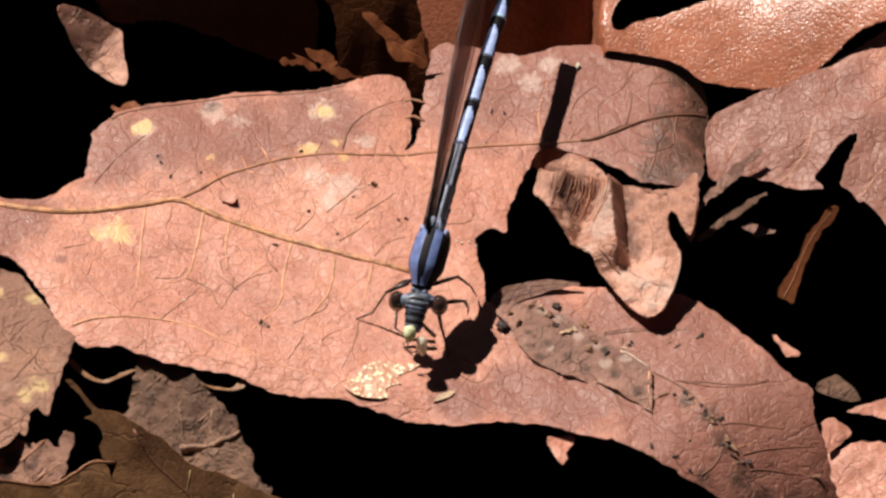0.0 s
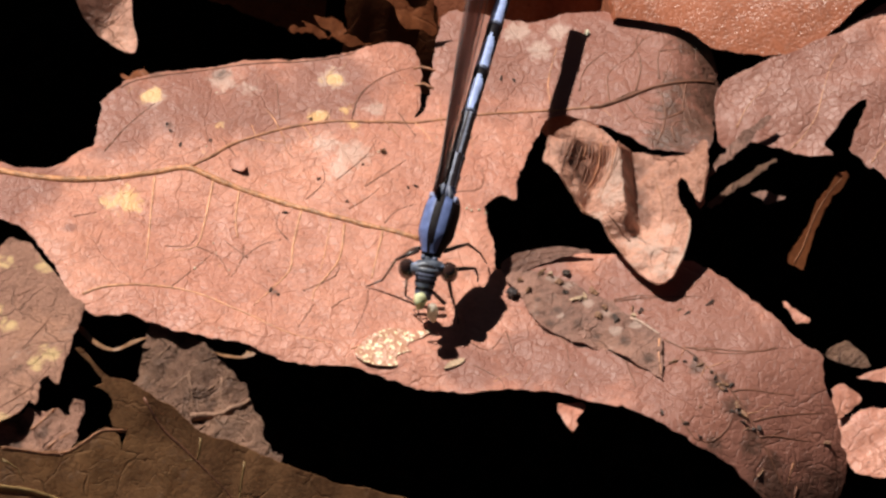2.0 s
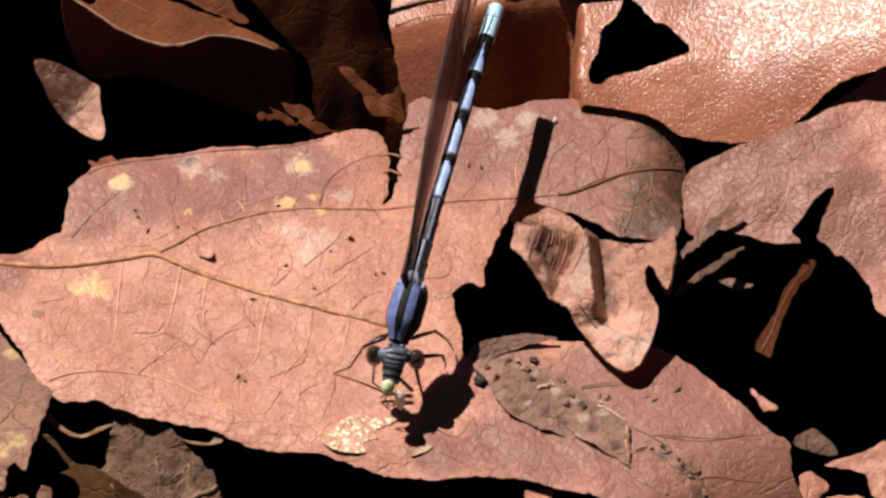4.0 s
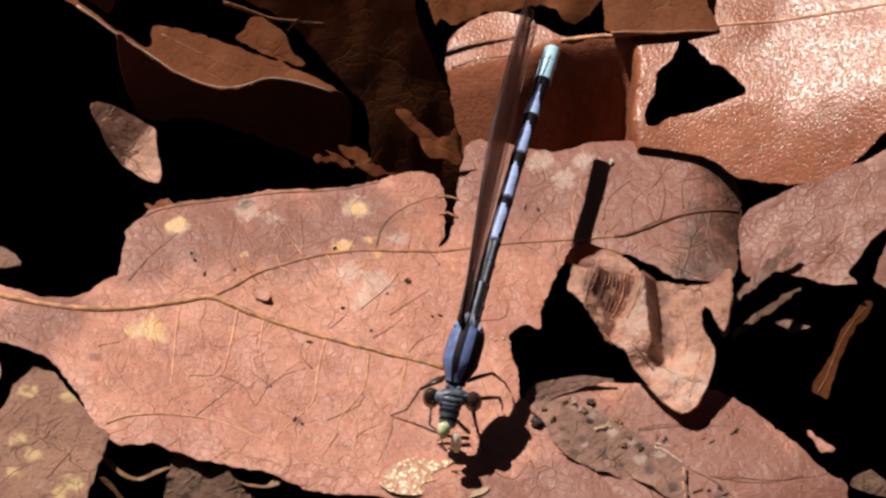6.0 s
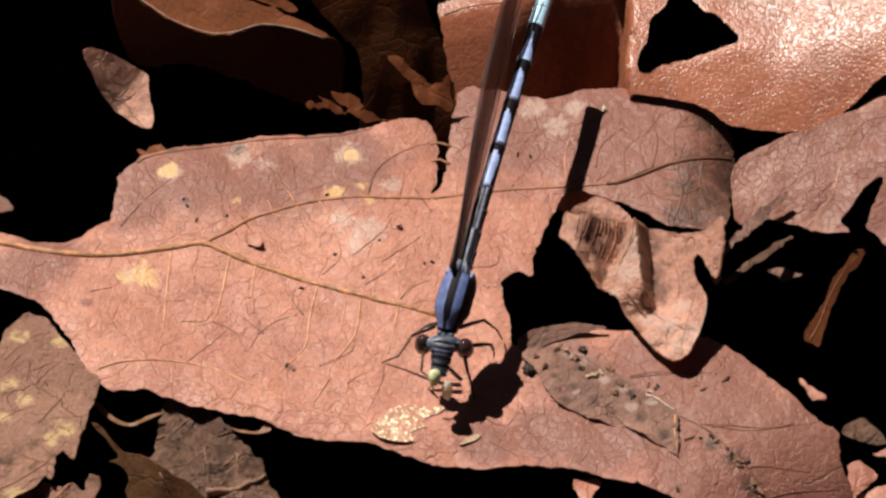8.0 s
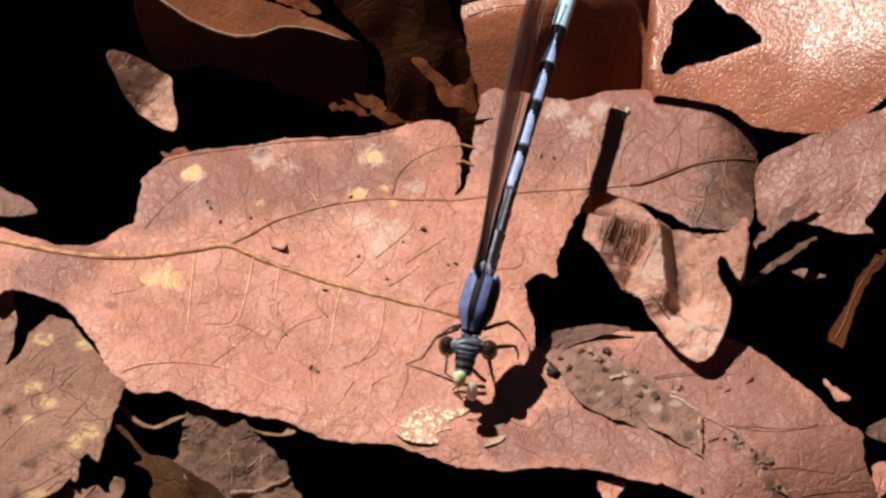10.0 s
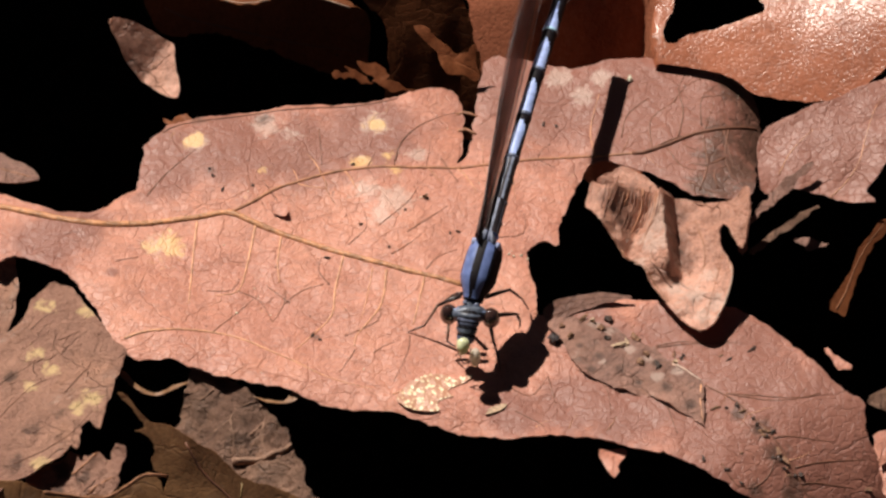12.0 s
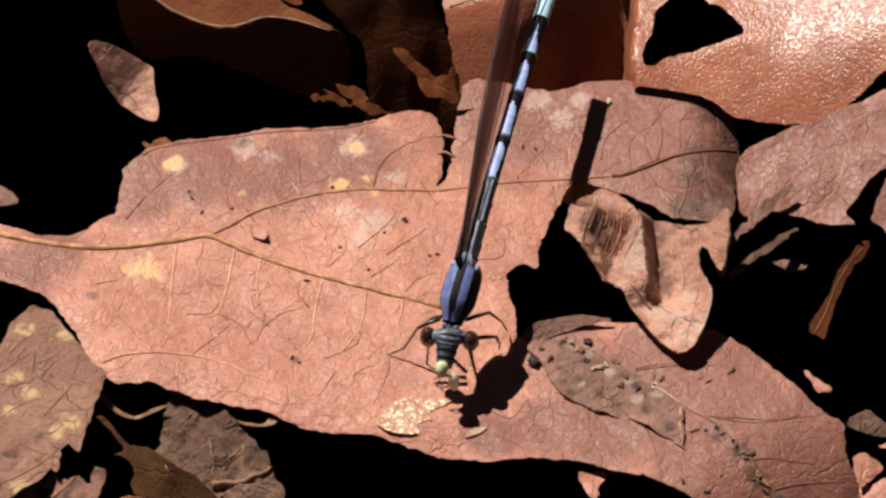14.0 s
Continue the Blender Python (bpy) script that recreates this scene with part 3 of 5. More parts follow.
for path in ([(-25, -2.6), (-25.3, -6.8), (-25.6, -11.9)],
             [(-19.8, -2.9), (-20.5, -7.3), (-21.3, -10.4), (-23.2, -10.8)],
             [(-17.5, -4), (-17.8, -7.3), (-17.6, -9.4)],
             [(-12, -6.5), (-12.7, -10.3), (-13, -13.2), (-14.8, -15.7), (-16.1, -17.3)],
             [(-4.8, -9), (-5.8, -14.4)],
             [(-8.2, -8.2), (-8.7, -12.3), (-10.8, -15.7), (-10.9, -16.9)]):
    main.rib(path, 0.27, 0.55, RIB)
for path in ([(-6.1, -15.7), (-6.3, -17.7), (-7.5, -20.9)],
             [(-17.1, -10.4), (-17.2, -11.9), (-18.2, -14)],
             [(-17.2, -11.9), (-15.6, -10.4), (-13.8, -9.8)],
             [(-7.8, -6.5), (-6.1, -5.2), (-5.2, -4.2)],
             [(-4.7, -8.2), (-3.6, -6.7), (-1.9, -5.9)],
             [(-11.6, -5.2), (-10, -3.3), (-10.2, -1.4)],
             [(1.6, -4.4), (3.9, -3.9), (4, -1.5)],
             [(-10.9, -17.3), (-11.6, -18.7), (-12.2, -19.8)],
             [(-9.3, -17.7), (-8.4, -16.9), (-7.4, -16.5)],
             [(-21.3, -10.4), (-19.3, -11.5), (-18.2, -14)],
             [(-13.2, -9.8), (-14.2, -8.1), (-13.9, -6.5)]):
    main.rib(path, 0.17, 0.5, RIB_DARK)
side_veins(main, [(-20, -0.4), (-14, 2.8), (-10, 3.6), (-2, 3.7), (5.1, 4.8), (14.6, 5.4), (20.2, 7.7)], 2.6, (1.5, 5), 0.17, 6, (-1, 1))
main.rib([(19.8, -21.4), (22.5, -23.2), (24.2, -25.2), (25.6, -26.7), (28, -30.2), (30.3, -33.7), (32.3, -36.1)], 0.26, 0.6, RIB_DARK)
for path in ([(22.6, -22.6), (24.3, -22.4), (26, -22.6), (28.1, -22.5), (29.8, -22)], [(25.6, -26.8), (27, -26.4), (29.1, -26.3), (31.1, -26.1)], [(28, -30.3), (29.3, -29.9), (31.1, -29.7), (32.6, -29.5)], [(23.8, -31.6), (25.2, -30.2), (26.1, -27.6)], [(31.3, -33.1), (31, -34.4), (31.6, -35.9)], [(21.1, -29.8), (22.4, -31.6), (23.8, -31.6)], [(15.5, -16.8), (17.4, -16.5), (19.5, -16.5)]):
    main.rib(path, 0.24, 0.4, RIB_DARK)
side_veins(main, [(17.7, -18.9), (21.6, -22.3), (25, -26.8), (29, -30.1), (32.5, -32.4)], 2.4, (1.5, 4.5), 0.15, 7, (-1, 1), 0.3)
side_veins(main, [(-12, -21.7), (-5, -22.9), (1.9, -25.4), (7.8, -26), (13.7, -26.5)], 2.4, (1, 2.2), 0.16, 8, (1,), 0.4)

# ------------------------------------------------------------ leaves round it
left = Leaf("speckled_leaf", (0.4, 0.1, -0.1, -36.6, -15.9), [(-47, -18.5), (-45.6, -17.3), (-43.3, -16.9), (-41.9, -15.2), (-40.8, -14.5), (-39.9, -13), (-39.6, -11.9), (-39, -10.8), (-38.2, -9.7), (-37.4, -9), (-36.7, -9.7), (-36, -10.2), (-34.2, -13), (-32.1, -16.7), (-30.9, -18.2), (-31.3, -20.6), (-32, -22.9), (-33.1, -27.3), (-33.9, -26.2), (-34.6, -27.1), (-35, -29.8), (-35.4, -29.2), (-36.3, -30.5), (-39.7, -32.9), (-44, -34), (-49, -17.5)],
            SPECKLED, "speckled yellow-brown dead leaf with a torn edge", step=0.7, waves=0.5, size=8, seed=2.2, ragged=0.3,
            stains=[(x, y, r) for (x, y), r in zip([(-38.2, -12.6), (-34.7, -13.3), (-38.8, -17.8), (-33.9, -24.1), (-37.5, -20), (-35.1, -25), (-39.2, -21.9), (-37.9, -31.6)], (1.2, 1.0, 1.0, 1.2, 0.9, 0.8, 0.8, 1.0))],
            dark_spots=[(x, y, r) for (x, y), r in zip([(-40.4, -31.4), (-39, -27.4), (-41.2, -20.4), (-36.6, -25.6), (-41.9, -14.7)], (1.2, 0.9, 0.9, 0.7, 0.8))])
for path in ([(-39.4, -15), (-38.2, -13.7), (-36.4, -13.1)], [(-36.2, -22.9), (-34.3, -20.3), (-33.8, -19.3), (-32.1, -19.8)], [(-42, -25.8), (-39.2, -21.9), (-36.7, -20.8)], [(-40.4, -31.4), (-36.5, -29), (-33.7, -25.2)], [(-36.8, -16.6), (-35.1, -15.7)]):
    left.rib(path, 0.22, 0.4, RIB_DARK)

side = Leaf("brown_leaf", (-1.5, 0.1, 0.2, -42.8, -4.6), [(-47.5, -2.9), (-43.7, -3.1), (-42.3, -3.8), (-41.2, -5.3), (-41, -6.2), (-40.8, -7.8), (-40.9, -9.9), (-41.3, -11.7), (-41.9, -12.8), (-43, -13.7), (-47.2, -14.4)],
            SPECKLED, "rough brown dead leaf edge", step=0.7, waves=0.6, size=5, seed=2.9)
nib = Leaf("leaf_lobe", (1, 0.1, 0.1, -41.4, 2.4), [(-48, 7.2), (-42.9, 4.6), (-41.9, 3.8), (-40.4, 3.1), (-39.3, 2), (-39.2, 1.3), (-40.8, 1), (-42.3, 1.2), (-47.9, 2.6)],
           CHIP, "pointed dull-pink dead leaf lobe", step=0.6, waves=0.3, size=5, seed=3.9)

curl = Leaf("crumpled_leaf", (0.3, 0.05, 0.1, -34.4, -31.5), [(-39.2, -30.3), (-37.5, -30.3), (-36.3, -29.8), (-35.6, -29.3), (-34.6, -29.9), (-33.8, -29.9), (-33.1, -29.4), (-32.8, -29.8), (-32.1, -30), (-31.7, -28.5), (-31.1, -28.9), (-30.8, -29.7), (-31.2, -31), (-31.4, -32.2), (-31.7, -33.3), (-33, -34), (-35.6, -33.5), (-37.4, -33.3), (-39.2, -33)],
            SPECKLED, "crumpled grey-brown dead leaf scrap", step=0.4, waves=0.8, size=2.6, seed=3.1, ragged=0.25,
            dark_spots=[(x, y, r) for (x, y), r in zip([(-36.3, -31), (-34.2, -31.8), (-36.8, -32.8)], (1, 0.8, 1))])
for path in ([(-35.7, -31.4), (-34.5, -30.9), (-33.1, -29.5)], [(-33.9, -33.4), (-32.7, -32.4), (-31.4, -31.6)]):
    curl.rib(path, 0.3, 0.5, RIB_MID)

grey = Leaf("grey_leaf", (-2.6, 0.1, 0.25, -20.9, -24.2), [(-25.3, -18.4), (-24.7, -17.5), (-24, -17.8), (-23.1, -18.4), (-22, -19.2), (-20.8, -20.6), (-19.5, -21.9), (-18.3, -23.1), (-17.4, -24.2), (-16.7, -25.4), (-16.2, -26.7), (-15.5, -27.8), (-15.1, -29.6), (-14.4, -31), (-13.7, -31.7), (-15.3, -32.7), (-20, -31.8), (-24.4, -28.4), (-26.7, -24.1), (-26.3, -23.1), (-25.8, -21.5), (-25.6, -19.8)],
            GREY, "dull grey-brown dead leaf with coarse raised veins", step=0.35, waves=0.9, size=2.6, seed=4.7, ragged=0.25, edge=0.4, edge_width=0.8)
for path in ([(-25.3, -18.9), (-24, -19.3), (-22.5, -20.6)], [(-26, -22), (-24.5, -21.4), (-23.1, -20)], [(-23.6, -24.3), (-21.8, -23.5), (-21.3, -22.3), (-19.5, -21.9)], [(-21.8, -23.5), (-21.5, -25.4), (-21.6, -27)], [(-18.9, -23.7), (-19, -25.2), (-18.6, -26.4)], [(-20.9, -28.3), (-19.4, -27.4), (-17.1, -27.6), (-15.9, -28.3)], [(-20.1, -24.6), (-18.9, -23.7), (-17.4, -24.2)], [(-18.5, -30), (-17.1, -28.8), (-15.6, -29.5)], [(-17.3, -29.6), (-15.6, -30.3)]):
    grey.rib(path, 0.2, 0.5, RIB_GREY, proud=0.4)
grey.rib([(-21.6, -27.2), (-20.3, -27), (-18.8, -27.1), (-17.4, -26.5), (-16.4, -26.1)], 0.6, 0.6, RIB_GREY, proud=0.8)

bottom = Leaf("brown_leaf", (-3.5, -0.15, 1.18, -16.7, -35.1), [(-31.3, -27.9), (-30.4, -28.2), (-29.5, -28.9), (-28.5, -29.4), (-26.8, -29.6), (-25.1, -30.2), (-22.5, -31.1), (-20.6, -32), (-17.4, -32.5), (-13.6, -33.4), (-9.2, -34.2), (-4.4, -34.6), (-1.2, -35.2), (1.4, -35.8), (6.2, -36.5), (11.3, -37.7), (15.8, -39.3), (13.3, -41.6), (0.4, -42.4), (-9.2, -43), (-15.6, -42.5), (-21.9, -41.6), (-25.7, -40.6), (-28.3, -39.9), (-29.9, -39.6), (-31.8, -38.9), (-33.7, -38.3), (-35.3, -38), (-37.8, -38.1), (-42.6, -38.1), (-42.5, -33.9), (-37.8, -33.8), (-35.9, -33.8), (-34.3, -33.9), (-32.1, -33.7), (-30.5, -33.1), (-29.2, -32.4), (-28.2, -32.4), (-27.7, -32.8), (-27.5, -33.6), (-27.1, -32.7), (-27, -32.3), (-28.2, -32.2), (-28.5, -31.6), (-28.2, -31.1), (-28.6, -30.3), (-29.9, -30), (-29, -29.8), (-29.2, -29.5), (-30.1, -28.7)],
              BROWN, "large dim olive-brown dead leaf bent over", step=0.6, waves=0.5, size=8, seed=5.5, ragged=0.12)
bottom.rib([(-42.5, -36.1), (-37.8, -36.3), (-35.9, -36.3), (-33.7, -36.5), (-31.4, -36.9), (-29.5, -37.3), (-27, -37.7), (-24.5, -38.1), (-20, -38.8), (-14.9, -39.3), (-10.8, -39.9)], 0.42, 0.6, RIB_OLIVE, "midrib", 0.6)
for path in ([(-16.8, -33.5), (-17.1, -34.8), (-17.4, -36.1), (-18.4, -38.5)], [(-20.6, -32.4), (-20.9, -33.6), (-21.9, -33.8)], [(-37.8, -34.6), (-36.5, -35), (-35.9, -35.8)]):
    bottom.rib(path, 0.2, 0.4, RIB_OLIVE)
bottom.rib([(-25.5, -30.5), (-24.1, -31.9), (-21.9, -33.2), (-19.7, -34.5), (-18.1, -35.5), (-16.8, -36.7)], 0.24, 0.5, RIB_DARK)
bottom.rib([(-37.8, -33.9), (-35.9, -33.9), (-34.3, -34), (-32.1, -33.8), (-30.5, -33.2), (-29.1, -32.5), (-27, -32.4)], 0.22, 0.8, RIB_MID, "rim", label="pale curled rim")
Leaf("leaf_shred", (-0.9, 0.0, 0.1, -28, -22), [(-31.7, -19), (-30.9, -19.4), (-30.1, -20.4), (-29.2, -21.1), (-28, -21.3), (-26.9, -20.6), (-25.5, -20.1), (-25.5, -20.3), (-26.8, -21), (-28, -21.6), (-29.3, -21.5), (-30.4, -20.8), (-31.2, -19.9)], BROWN, "thin curled shred of a dead leaf edge", step=0.25, waves=0.3, size=3, seed=16, ragged=0.06, thick=0.12, group="leaf shreds")
Leaf("leaf_shred", (-0.9, 0.0, 0.1, -28, -22), [(-19.9, -21.9), (-18.3, -22.2), (-17.1, -22.2), (-16.5, -21.5), (-16, -21.2), (-15.4, -21.4), (-14.8, -21.5), (-15.1, -21.8), (-15.7, -21.8), (-16.1, -22.3), (-17.1, -22.5), (-18.6, -22.4)], BROWN, "thin curled shred of a dead leaf edge", step=0.25, waves=0.3, size=3, seed=17, ragged=0.06, thick=0.12, group="leaf shreds")

corner = Leaf("pale_leaf", (-9, 0, 0.1, -32.4, -38.8), [(-42.9, -33.1), (-36.1, -34.2), (-35.3, -35.1), (-34.8, -36.5), (-34.9, -38.7), (-34.3, -38.7), (-33.2, -38), (-32.9, -35.7), (-30.9, -36.4), (-28.4, -38.3), (-25.1, -40.2), (-26.6, -44.7), (-42.6, -44.7)],
              PINK, "pale pinkish dead leaf scrap under the brown leaf", step=0.6, seed=6.1)

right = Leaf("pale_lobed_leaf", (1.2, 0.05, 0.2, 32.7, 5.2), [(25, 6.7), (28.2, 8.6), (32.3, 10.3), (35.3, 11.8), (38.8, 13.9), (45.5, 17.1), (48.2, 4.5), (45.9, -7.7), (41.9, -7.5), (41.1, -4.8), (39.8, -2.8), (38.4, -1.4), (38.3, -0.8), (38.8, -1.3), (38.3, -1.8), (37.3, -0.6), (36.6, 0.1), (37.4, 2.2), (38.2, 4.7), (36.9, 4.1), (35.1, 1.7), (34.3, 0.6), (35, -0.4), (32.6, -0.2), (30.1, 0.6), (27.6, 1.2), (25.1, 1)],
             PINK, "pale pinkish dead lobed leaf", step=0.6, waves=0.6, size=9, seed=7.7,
             # brown spots put the shade of a steeper tilt into the colour
             aged_shade=[(x, y, r) for (x, y), r in zip([(29.2, 4.7), (34.3, 7.4), (37.6, 1.6), (26.7, 3.7)], (7, 8, 7, 5))])
for path in ([(31.1, 0.2), (32.4, 1.5), (33.7, 3.4), (34.3, 5.7), (35.3, 9), (36.8, 11.2)], [(38.5, -1.3), (39.8, 0.6), (42.3, 3)], [(26.6, 2.6), (27.7, 4.8), (29.7, 7)]):
    right.rib(path, 0.16, 0.4, RIB)

def glossy_fold(x, y):
    """The lower left half is bent down steeply along the midrib; the far end swells."""
    k = 1 - min(1, max(0, (x - 14.6 - 0.3 * math.sin(y * 0.6)) / 1.2))
    k = k * k * (3 - 2 * k)
    j = min(1, max(0, (x - 3.5) / 7.0))
    j = j * j * (3 - 2 * j)
    line = 26.9 if x > 10 else 24.9 + 0.19 * (x + 0.8)
    down = max(0.0, line - y)
    fall = min(down, 8.0) + 0.12 * max(0.0, down - 8.0)
    z = -(0.8 + 1.25 * j) * k * (math.sqrt(fall * fall + 0.3) - 0.55) + 0.3 * (1 - j) * k * min(down, 2.5)
    return z + 0.0045 * max(0.0, x - 18) ** 2 - 0.10 * (1 - k) * max(0.0, down - 8) ** 1.4


# The far end lies out of view, added to keep sun off the ground.
glossy = Leaf("glossy_leaf", (3, 0.1, 0.11, 20.5, 26), [(-1.3, 26.3), (-0.4, 28.6), (2.7, 30.4), (5.5, 29.8), (9.5, 27.1), (13.3, 26.9), (16.4, 27.9), (20.5, 31.3), (21.3, 50), (36.4, 56.3), (51.5, 47.4), (53.2, 19.3), (43, 15.3), (38.8, 14.4), (35.3, 11.9), (32.8, 10.5), (25.3, 11.5), (22.3, 13.6), (17.8, 15), (14.2, 15.3), (10.2, 14.9), (6.1, 15), (1.6, 16.3), (-0.2, 19.8), (-1, 22.9)],
              GLOSSY, "shiny reddish-brown dead leaf catching the sun, with a cut-out for a cast shadow", step=0.45, waves=0.3, size=11, seed=8.2, shape=glossy_fold,
              # this cut-out puts the russet leaf's cast shadow into the shape
              shade_holes=[[(19.9, 26.1), (20.8, 25.5), (22.5, 23.1), (23.5, 22.7), (25.6, 19.9), (23.7, 18.9), (21.8, 18.2), (19, 17.8), (17.4, 17.1), (16.5, 17.5), (16.6, 19.2), (17.4, 20.6), (17.7, 22.7), (19.1, 24.1)]])
glossy.rib([(9, 26.8), (12.3, 27), (15.4, 26.9), (23, 27), (30.6, 27), (39.1, 27), (45.8, 27.3)], 0.4, 0.8, RIB, "midrib")
glossy.rib([(-0.8, 24.6), (1.6, 25.3), (5.2, 25.5)], 0.25, 0.5, RIB_DARK)

dark = Leaf("russet_leaf", (-2, -0.42, 1.75, -21.3, 20.8), [(-30.8, 23.5), (-28.8, 23), (-25.8, 22.5), (-22.8, 22.3), (-20.2, 22.6), (-17.2, 23.5), (-14.1, 23.7), (-11.1, 23.7), (-9.8, 23.2), (-10, 21.6), (-10.9, 20.4), (-12.2, 20.2), (-14.2, 20.2), (-18.3, 20.4), (-23.8, 20.5), (-28.9, 20)],
            RUSSET, "dark russet dead leaf with a curled bright rim", step=0.45, waves=0.5, size=10, seed=9.3)
# The far and left parts, out of view, are added to shade the ground.
rim = Leaf("brown_leaf", (4, -0.1, 0.5, -23.7, 23), [(-66.5, 12.2), (-45.9, 14.3), (-45.2, 27.9), (-38.4, 28.5), (-35.6, 27.4), (-33.3, 26), (-30.8, 24.6), (-28.5, 23.3), (-25.7, 21.9), (-22.7, 20.9), (-20.2, 20.9), (-17.1, 21.9), (-14.1, 21.6), (-11.2, 21.2), (-15.1, 22.8), (-19.2, 24), (-23.7, 25.1), (-27.5, 25.5), (-27.7, 24), (-29, 24), (-32.8, 26.2), (-34.8, 28.9), (-30.4, 37.7), (-25.3, 57.9), (-40.6, 60.8), (-63.5, 55.6), (-66.8, 40.3)],
           RUSSET, "reddish-brown dead leaf strip bent at its lit rim", step=0.5, waves=0.35, size=8, seed=9.9,
           shape=lambda x, y: -0.47 * max(0.0, y - 33.0))
# The hidden lower part and far end are added to shade the gaps.
upper = Leaf("brown_leaf", (2, -0.15, 1.7, -8, 26), [(-24.2, 29.5), (-20.2, 27.9), (-15.6, 26.9), (-12.1, 25), (-10.1, 23.9), (-8.6, 23), (-8.1, 20.6), (-8.1, 17.8), (2.1, 18.3), (1.6, 21.1), (-0.1, 22.9), (-1.8, 25), (-2.8, 26.2), (-3.8, 27.6), (-4.3, 29.7), (-4.3, 34.3), (-4.8, 40.2), (-25, 39.2), (-27.6, 33.1)],
             RUSSET, "dark reddish-brown dead leaf in shade", step=0.5, waves=0.4, size=7, seed=10.1)
dark.rib([(-28.3, 21.2), (-25.3, 20.9), (-16.7, 21.2), (-10.9, 21.6)], 0.16, 0.5, RIB_DARK, "midrib", 0.2)
# the rim's pale colour also carries the highlight along this bent edge
rim.rib([(-34.4, 26.8), (-30.8, 24.6), (-28.3, 23.4), (-25.5, 21.9), (-22.6, 21), (-20.2, 21), (-17.1, 21.9), (-14.1, 21.6), (-11.6, 21)], 0.17, 0.7, PALE_RIM, "rim", label="bright curled rim")
rim.rib([(-26.8, 24.9), (-23.2, 23.5), (-19.2, 22.3)], 0.15, 0.4, RIB_MID)
upper.rib([(-21.3, 27.5), (-18.9, 27.2), (-17.1, 26.9), (-15.5, 26.9), (-12.2, 27)], 0.2, 0.6, RIB_MID)
upper.rib([(-15.6, 26.4), (-15, 26.8), (-14.5, 27.1)], 0.12, 0.5, PALE_RIM, "fibre", 0.6)
flap = Leaf("leaf_scrap", (4, 0.1, 0.9, -17.7, 25), [(-20.3, 25.4), (-19.5, 26), (-18.8, 26.8), (-17.5, 26.4), (-16.1, 25.6), (-15.5, 24.9), (-14.9, 24), (-14, 23.3), (-15.2, 23.4), (-17.1, 23.9), (-18.9, 24.7)],
            RUSSET, "torn russet leaf scrap", step=0.5, waves=0.4, size=4, seed=10.6)
back = Leaf("brown_leaf", (-1, 0.02, 0.9, 6, 33), [(-3.9, 43.3), (-2.7, 32.9), (-1.8, 32.3), (0.2, 32.3), (2.2, 33), (3.3, 32.6), (5.3, 32.8), (6, 33.3), (7.2, 33.6), (8.1, 33.2), (9.1, 32.5), (10.3, 32.3), (11.6, 32.9), (12.7, 33.7), (13.2, 35.1), (14.5, 43.1)],
            RUSSET, "dull brown dead leaf with a ragged edge", step=0.6, waves=0.8, size=4, seed=10.9, ragged=0.3)
top = Leaf("russet_leaf", (3.7, 0.02, 0.6, 17.8, 26.3), [(13.2, 35.8), (12.8, 29.4), (13, 27.2), (13.5, 26.3), (18.1, 26.2), (22.7, 26.2), (23.3, 26.4), (22.7, 27.4), (22.1, 28.8), (21.7, 32.1), (21.8, 35.6)],
           RUSSET, "russet dead leaf leaning over the shiny one", step=0.6, waves=0.4, seed=11.4)
top.rib([(13.5, 26.3), (16.3, 26.3), (19.4, 26.2), (23.1, 26.3)], 0.25, 0.7, RIB_MID, "rim")
nib.rib([(-47.5, 4.7), (-42.9, 2.8), (-39.8, 1.6)], 0.25, 0.4, RIB_MID)
side.rib([(-47.7, -8.7), (-42.7, -8), (-41.2, -7)], 0.25, 0.4, RIB_DARK)
for k, (plane, outline) in enumerate((((3, 0, 1.2, -3.2, 15.1), [(-5.9, 16.5), (-4.5, 16.3), (-3.2, 15.4), (-1.4, 14.7), (-0.3, 15.1), (-0.4, 14.3), (0.1, 13.4), (-1.2, 13.3), (-3, 13.8), (-4.2, 14.9)]), ((1, -0.1, 1, -10.5, 13.5), [(-13.1, 13.6), (-11.7, 13.7), (-12.1, 14.1), (-11.4, 14), (-10.1, 13.3), (-9.6, 13.3), (-10.9, 14.4), (-9.4, 14.2), (-8, 13.8), (-8.4, 13.3), (-9.1, 13.3), (-7.6, 13.1), (-5.8, 12.8), (-7.6, 12.8), (-9.8, 13), (-11.4, 13.3)]),
                                      ((-3, 0.3, 0.3, -34.6, 36.7), [(-34.9, 38.9), (-31.7, 38.3), (-31.6, 34.9), (-33.3, 35.6), (-34.9, 37.2)]), ((-2, 0.1, 0.3, -27, 11.4), [(-28.3, 11.1), (-27.5, 10.9), (-27.1, 11.6), (-26.2, 11.8), (-25.7, 10.9), (-27.1, 10.3)]))):
    Leaf("leaf_scrap", plane, outline, RUSSET if k != 2 else PINK, "small torn scrap of brown leaf", step=0.4, waves=0.5, size=2.5, seed=18 + k, ragged=0.3, thick=0.1, group="leaf scraps")

